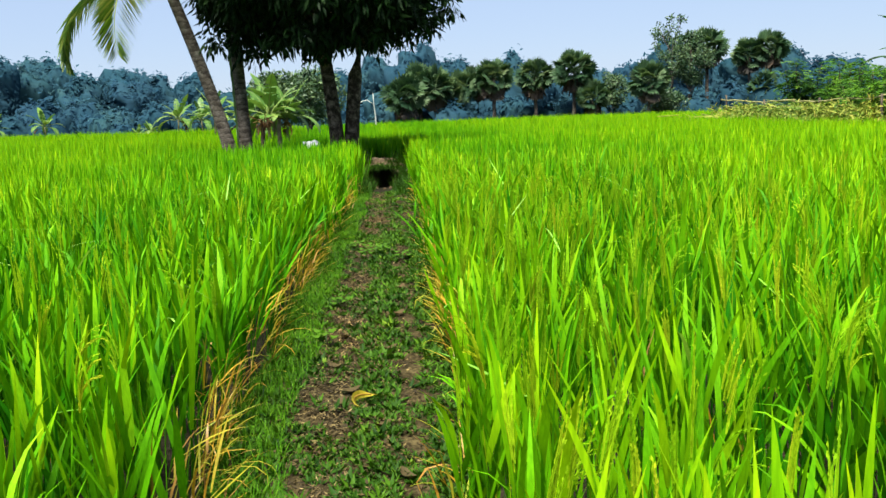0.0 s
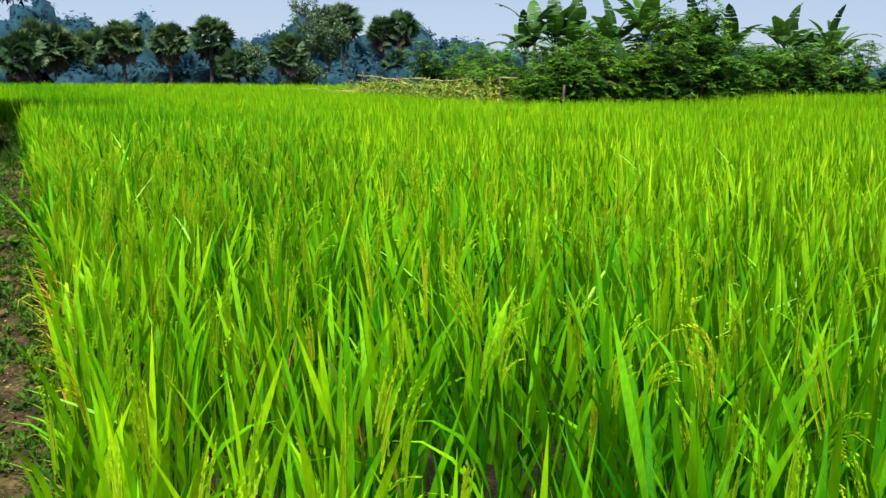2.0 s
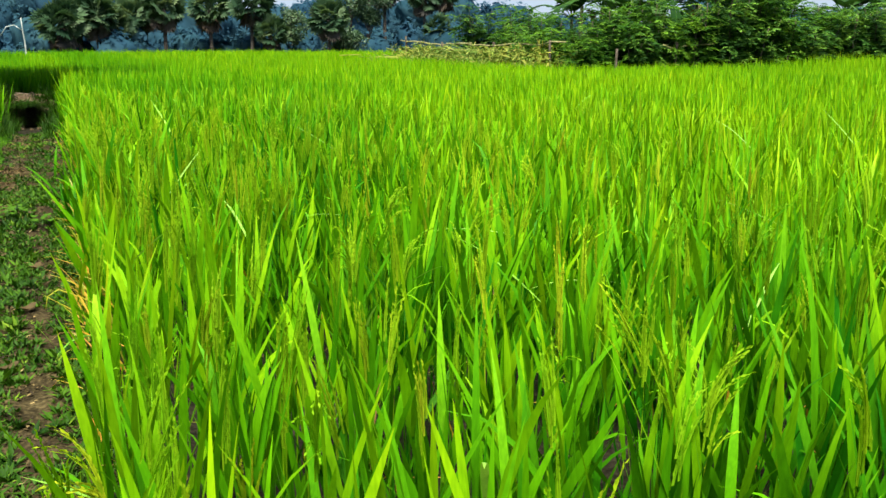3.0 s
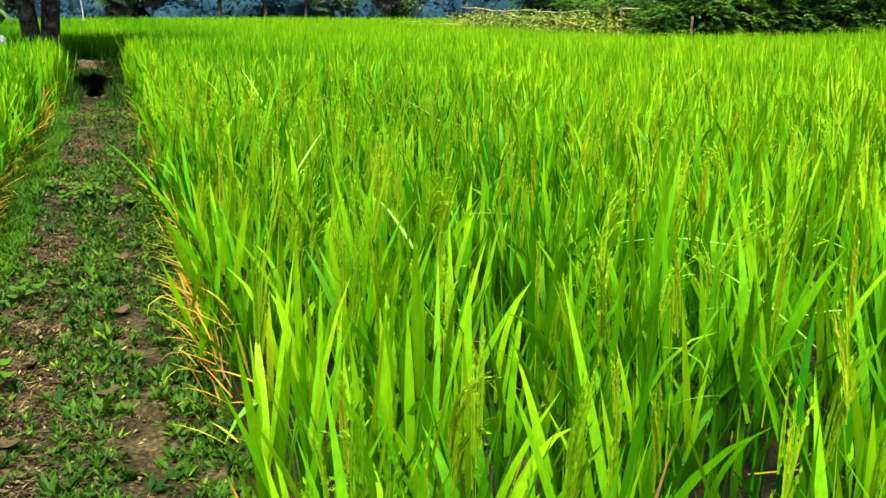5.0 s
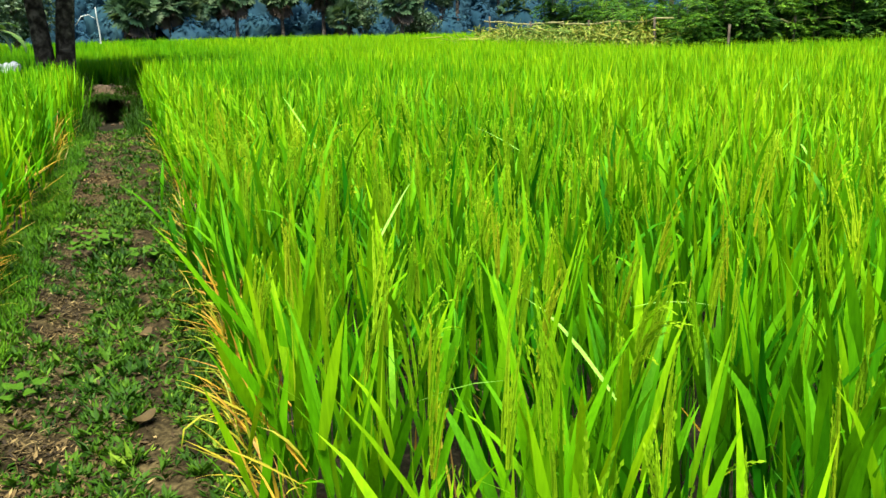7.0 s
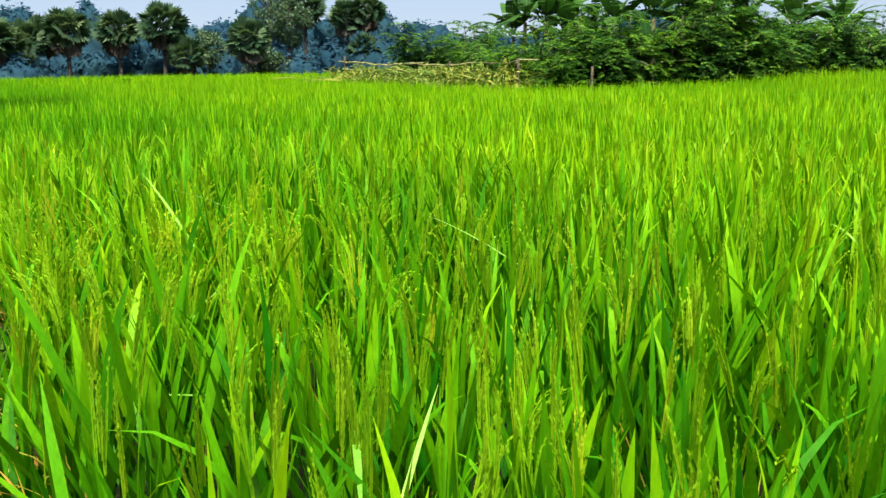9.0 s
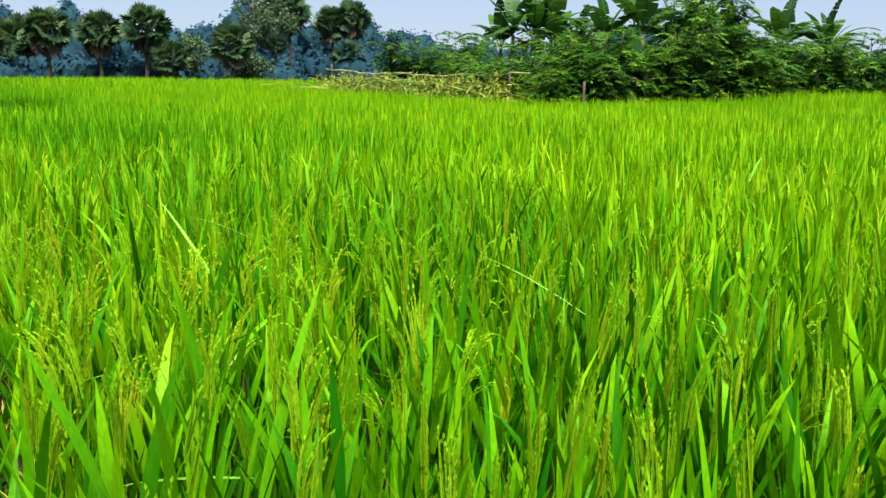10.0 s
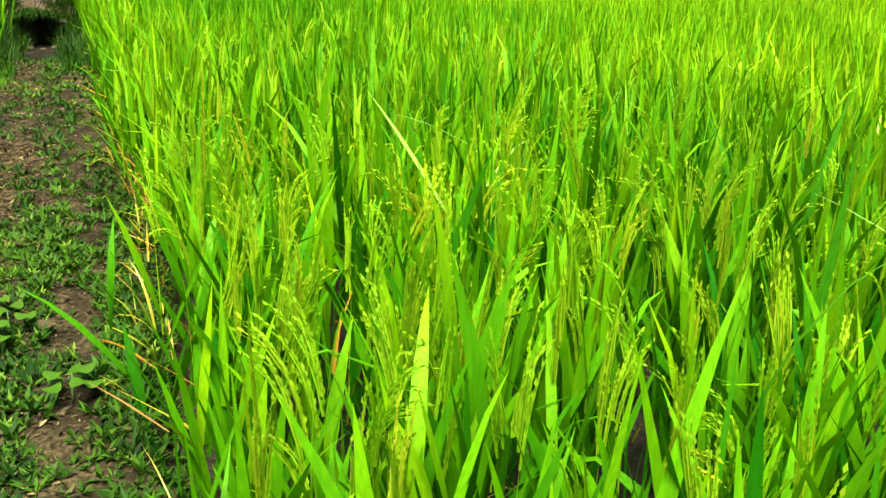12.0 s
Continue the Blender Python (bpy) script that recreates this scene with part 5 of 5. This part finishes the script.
def bush(name, at, height, spread, low, label, material, stems, tiers, per, leaf):
    """Thin stems, each hung with flat tiers of leafy sprays."""
    ob = thing(name, at, label, "bush", "hedge bushes" if name == "hedge_bush" else "low shrubs")
    c = []
    for i in range(stems):
        a, r = i * 2.4 + rng.normal(0, 0.3), spread * math.sqrt((i + 0.5) / stems)
        top = np.array([r * math.cos(a), r * math.sin(a), height * rng.uniform(0.62, 1.0)])
        foot = np.array([top[0] * 0.4, top[1] * 0.4, 0.0])
        part("stem", [tube(bend(foot, top, -0.04, 6, 0.03), np.linspace(0.032, 0.01, 6), 6)], M_WOOD, ob)
        for j in range(tiers):
            q = low / top[2] + (1 - low / top[2]) * (j + 0.6 * rng.random()) / (tiers - 0.7)
            b = rng.uniform(0, 6.3)
            away = rng.uniform(0.1, 0.42) * spread * (1.15 - 0.8 * q)
            c.append(foot + (top - foot) * q + np.array([away * math.cos(b), away * math.sin(b), 0]))
    c = np.repeat(np.array(c), per, 0) + rng.normal(0, 0.06, (len(c) * per, 3))
    part("foliage", [sprays(c, rng.uniform(0.3, 0.58, len(c)) * spread ** 0.5, 8, leaf)], material, ob)
    return ob


bush_a = bush("hedge_bush", (16.6, 26.7, FIELD), 2.55, 1.15, 0.75, "leafy green hedge bush with tiers of drooping leaves", M_BUSH, 10, 7, 6, 0.15)
bush_b = bush("hedge_bush", (18.2, 26.6, FIELD), 2.35, 1.05, 0.85, "dark leafy hedge bush with thin stems", M_BUSHDARK, 10, 6, 6, 0.15)
bush_c = bush("hedge_bush", (23.6, 27.2, FIELD), 3.1, 1.0, 1.2, "tall light green hedge shrub with feathery leaves", M_BUSH, 8, 8, 6, 0.145)
for i, (x, y, sc, kind_) in enumerate(((17.6, 27.2, 0.8, 0), (19.4, 26.9, 1.0, 0), (20.5, 26.6, 0.95, 2), (21.6, 26.6, 1.1, 1), (22.7, 26.5, 1.15, 1), (24.3, 26.7, 0.95, 0), (25.3, 26.5, 1.12, 1), (26.5, 26.9, 0.92, 2), (27.7, 26.5, 1.1, 1), (28.8, 26.6, 1.05, 1),
                                      (29.9, 26.8, 1.05, 1), (31.0, 26.9, 1.05, 1), (32.0, 26.8, 1.0, 0), (32.9, 26.9, 0.8, 1), (16.2, 28.4, 0.9, 0), (16.4, 30.1, 0.8, 1), (16.6, 31.6, 0.8, 0), (17.4, 32.8, 0.9, 0), (36.0, 26.0, 0.9, 1), (37.6, 24.6, 0.9, 1), (39.2, 24.4, 0.9, 0), (40.5, 24.0, 0.8, 1), (18.6, 29.5, 1.0, 1), (22.5, 29.3, 1.0, 2), (26.0, 29.5, 0.95, 2), (15.9, 34.5, 0.6, 0), (22.6, 47.6, 1.2, 1), (24.0, 47.0, 1.15, 0), (25.7, 48.2, 1.1, 0), (20.6, 36.9, 0.9, 0), (25.4, 38.0, 1.25, 2), (28.2, 39.5, 1.25, 0), (23.4, 39.0, 1.1, 1), (31.4, 37.0, 1.2, 2), (34.6, 34.0, 1.2, 0), (28.6, 28.4, 0.9, 2), (24.9, 27.6, 1.1, 0), (18.5, 27.8, 0.95, 2), (23.2, 27.3, 1.2, 2), (29.2, 27.3, 1.12, 2))):
    o = copy_thing((bush_a, bush_b, bush_c)[kind_], pose(x, y, FIELD, 0, 0, i * 77))
    o.scale = (sc * 1.05, sc * 1.05, sc * (1.1 + 0.2 * math.sin(i * 2.7)))
bush_a.scale = (0.85, 0.85, 0.85)
low_a = bush("low_shrub", (16.0, 26.2, FIELD), 1.15, 0.6, 0.3, "low scrubby green growth at the hedge foot", M_BUSH, 6, 4, 6, 0.13)
low_b = bush("low_shrub", (18.8, 26.2, FIELD), 1.0, 0.6, 0.25, "low half-withered brown and green growth at hedge foot", M_CUT, 6, 4, 5, 0.13)
for i in range(15):
    o = copy_thing((low_a, low_b)[(i * 3) % 5 == 1], pose(17.0 + 0.9 * i + 0.3 * math.sin(i * 2.2), 26.15 + 0.2 * math.sin(i * 1.3), FIELD, 0, 0, i * 61))
    o.scale = (1, 1, 0.85 + 0.25 * math.sin(i * 1.7))


def fence_post(at, height, lean, r=0.05):
    ob = thing("fence_post", at, "weathered wooden fence post at the hedge", "post", "fence posts")
    part("post", [tube(bend((0, 0, 0), (lean, 0.02, height), 0, 6, 0.012), np.linspace(r, r * 0.8, 6), 7)], M_WOOD, ob)


for x, y, h_, ln in ((20.2, 26.0, 2.1, 0.0), (19.3, 25.9, 1.5, 0.1), (21.4, 25.9, 1.7, 0.35), (15.4, 27.2, 1.55, 0.0), (15.35, 31.2, 1.5, 0.05), (15.3, 35.5, 1.5, -0.05), (15.3, 39.6, 1.75, 0.0), (17.0, 25.9, 1.3, 0.08),
                    (24.4, 25.9, 1.3, 0.1)):
    fence_post((x, y, FIELD), h_ + 0.14, ln)


def rail(p0, p1, r, label):
    mid = (np.asarray(p0) + np.asarray(p1)) / 2
    ob = thing("fence_rail", tuple(mid), label, "rail", "fence rails")
    q = bend(np.asarray(p0) - mid, np.asarray(p1) - mid, 0.06, 12, 0.035)
    part("pole", [tube(q, np.linspace(r, r * 0.7, 12), 7)], M_BAMBOO, ob)


rail((15.3, 40.2, 1.56), (15.35, 33.0, 1.46), 0.035, "long pale bamboo fence rail above the brush pile")
rail((15.35, 34.5, 1.42), (15.5, 26.4, 1.5), 0.034, "long pale bamboo fence rail above the brush pile")
rail((15.5, 40.0, 1.25), (15.6, 30.0, 1.2), 0.028, "thin bamboo fence rail lower down")
rail((18.3, 26.05, 1.42), (21.0, 26.0, 1.45), 0.035, "short bamboo rail at the hedge front")

# brush pile: cut stems and withered leaves along the fence
pc = []
for i in range(520):
    y = 26.5 + 13.5 * rng.random()
    if rng.random() < 0.2:
        y = rng.uniform(37, 40.5)
    x = 15.25 + rng.normal(0, 0.35) - (0.9 * rng.random() if y > 35 else 0)
    z = FIELD + 0.35 + 0.95 * rng.random() * (1 - 0.3 * (y > 37))
    a, e, l_ = rng.uniform(0, 6.3), rng.normal(0.0, 0.12), rng.uniform(0.6, 2.0)
    p0 = np.array([x, y, z])
    p1 = p0 + l_ * np.array([0.5 * math.cos(a), math.sin(a), e])
    p1[2] = max(p1[2], FIELD + 0.05)
    pc.append(tube(bend(p0, p1, rng.normal(0, 0.08), 4), np.full(4, rng.uniform(0.010, 0.026)), 5, u=rng.random(), cap=False))
for i in range(40):
    x, y = 12.0 + 3.2 * rng.random(), 38.2 + 1.5 * rng.random()
    p0 = np.array([x, y, rng.uniform(0.5, 0.95)])
    pc.append(tube(bend(p0, p0 + np.array([rng.uniform(0.6, 1.8), rng.normal(0, 0.4), rng.normal(0, 0.08)]), 0, 4), np.full(4, 0.02), 5, u=rng.random(), cap=False))
cc = np.stack([15.3 + rng.normal(0, 0.35, 300), rng.uniform(26.5, 40.2, 300), FIELD + rng.uniform(0.3, 1.3, 300)], -1)
pc.append(cloud_leaves(cc, np.full(300, 0.35), 50, 0.18, 0.045, droop=0.5, shell=0.2))
tagged(part("brush_pile", pc, M_CUT), "heap of cut yellow-green stems and withered leaves", "brush pile", kind="stuff")

# shed far behind the hedge's end
def shed(at, turn):
    ob = thing("tin_shed", at, "small blue tin shed with grey roof beyond hedge", "shed", "", turn)
    for nm, x0, x1, y0, y1 in (("wall", -3, 3, -2, -1.92), ("wall", -3, 3, 1.92, 2), ("wall", -3, -2.92, -1.92, 1.92), ("wall", 2.92, 3, -1.92, 1.92)):
        v = np.array([(x, y, z) for z in (0, 2.3) for x, y in ((x0, y0), (x1, y0), (x1, y1), (x0, y1))], float)
        f = np.array([[0, 1, 5], [0, 5, 4], [1, 2, 6], [1, 6, 5], [2, 3, 7], [2, 7, 6], [3, 0, 4], [3, 4, 7], [4, 5, 6], [4, 6, 7], [0, 2, 1], [0, 3, 2]])
        part(nm, [(v, f, np.full((8, 2), 0.5), 0)], M_BLUE, ob)
    for sg_ in (-1, 1):
        xs = np.linspace(-3.3, 3.3, 67)
        top = np.stack([xs, 0 * xs, 3.2 + 0.02 * np.cos(xs * 28)], -1)
        low = np.stack([xs, 0 * xs + sg_ * 2.4, 2.25 + 0.02 * np.cos(xs * 28)], -1)
        v = np.concatenate([top, low, top - [0, 0, 0.03], low - [0, 0, 0.03]])
        n = 67
        f = []
        for i in range(n - 1):
            f += [[i, i + 1, n + i + 1], [i, n + i + 1, n + i], [2 * n + i, 3 * n + i + 1, 2 * n + i + 1], [2 * n + i, 3 * n + i, 3 * n + i + 1], [n + i, n + i + 1, 3 * n + i + 1], [n + i, 3 * n + i + 1, 3 * n + i]]
        part("roof_sheet", [(v, np.array(f), np.full((len(v), 2), 0.5), 0)], M_TIN, ob)


shed((57.5, 32.0, FIELD), 30)
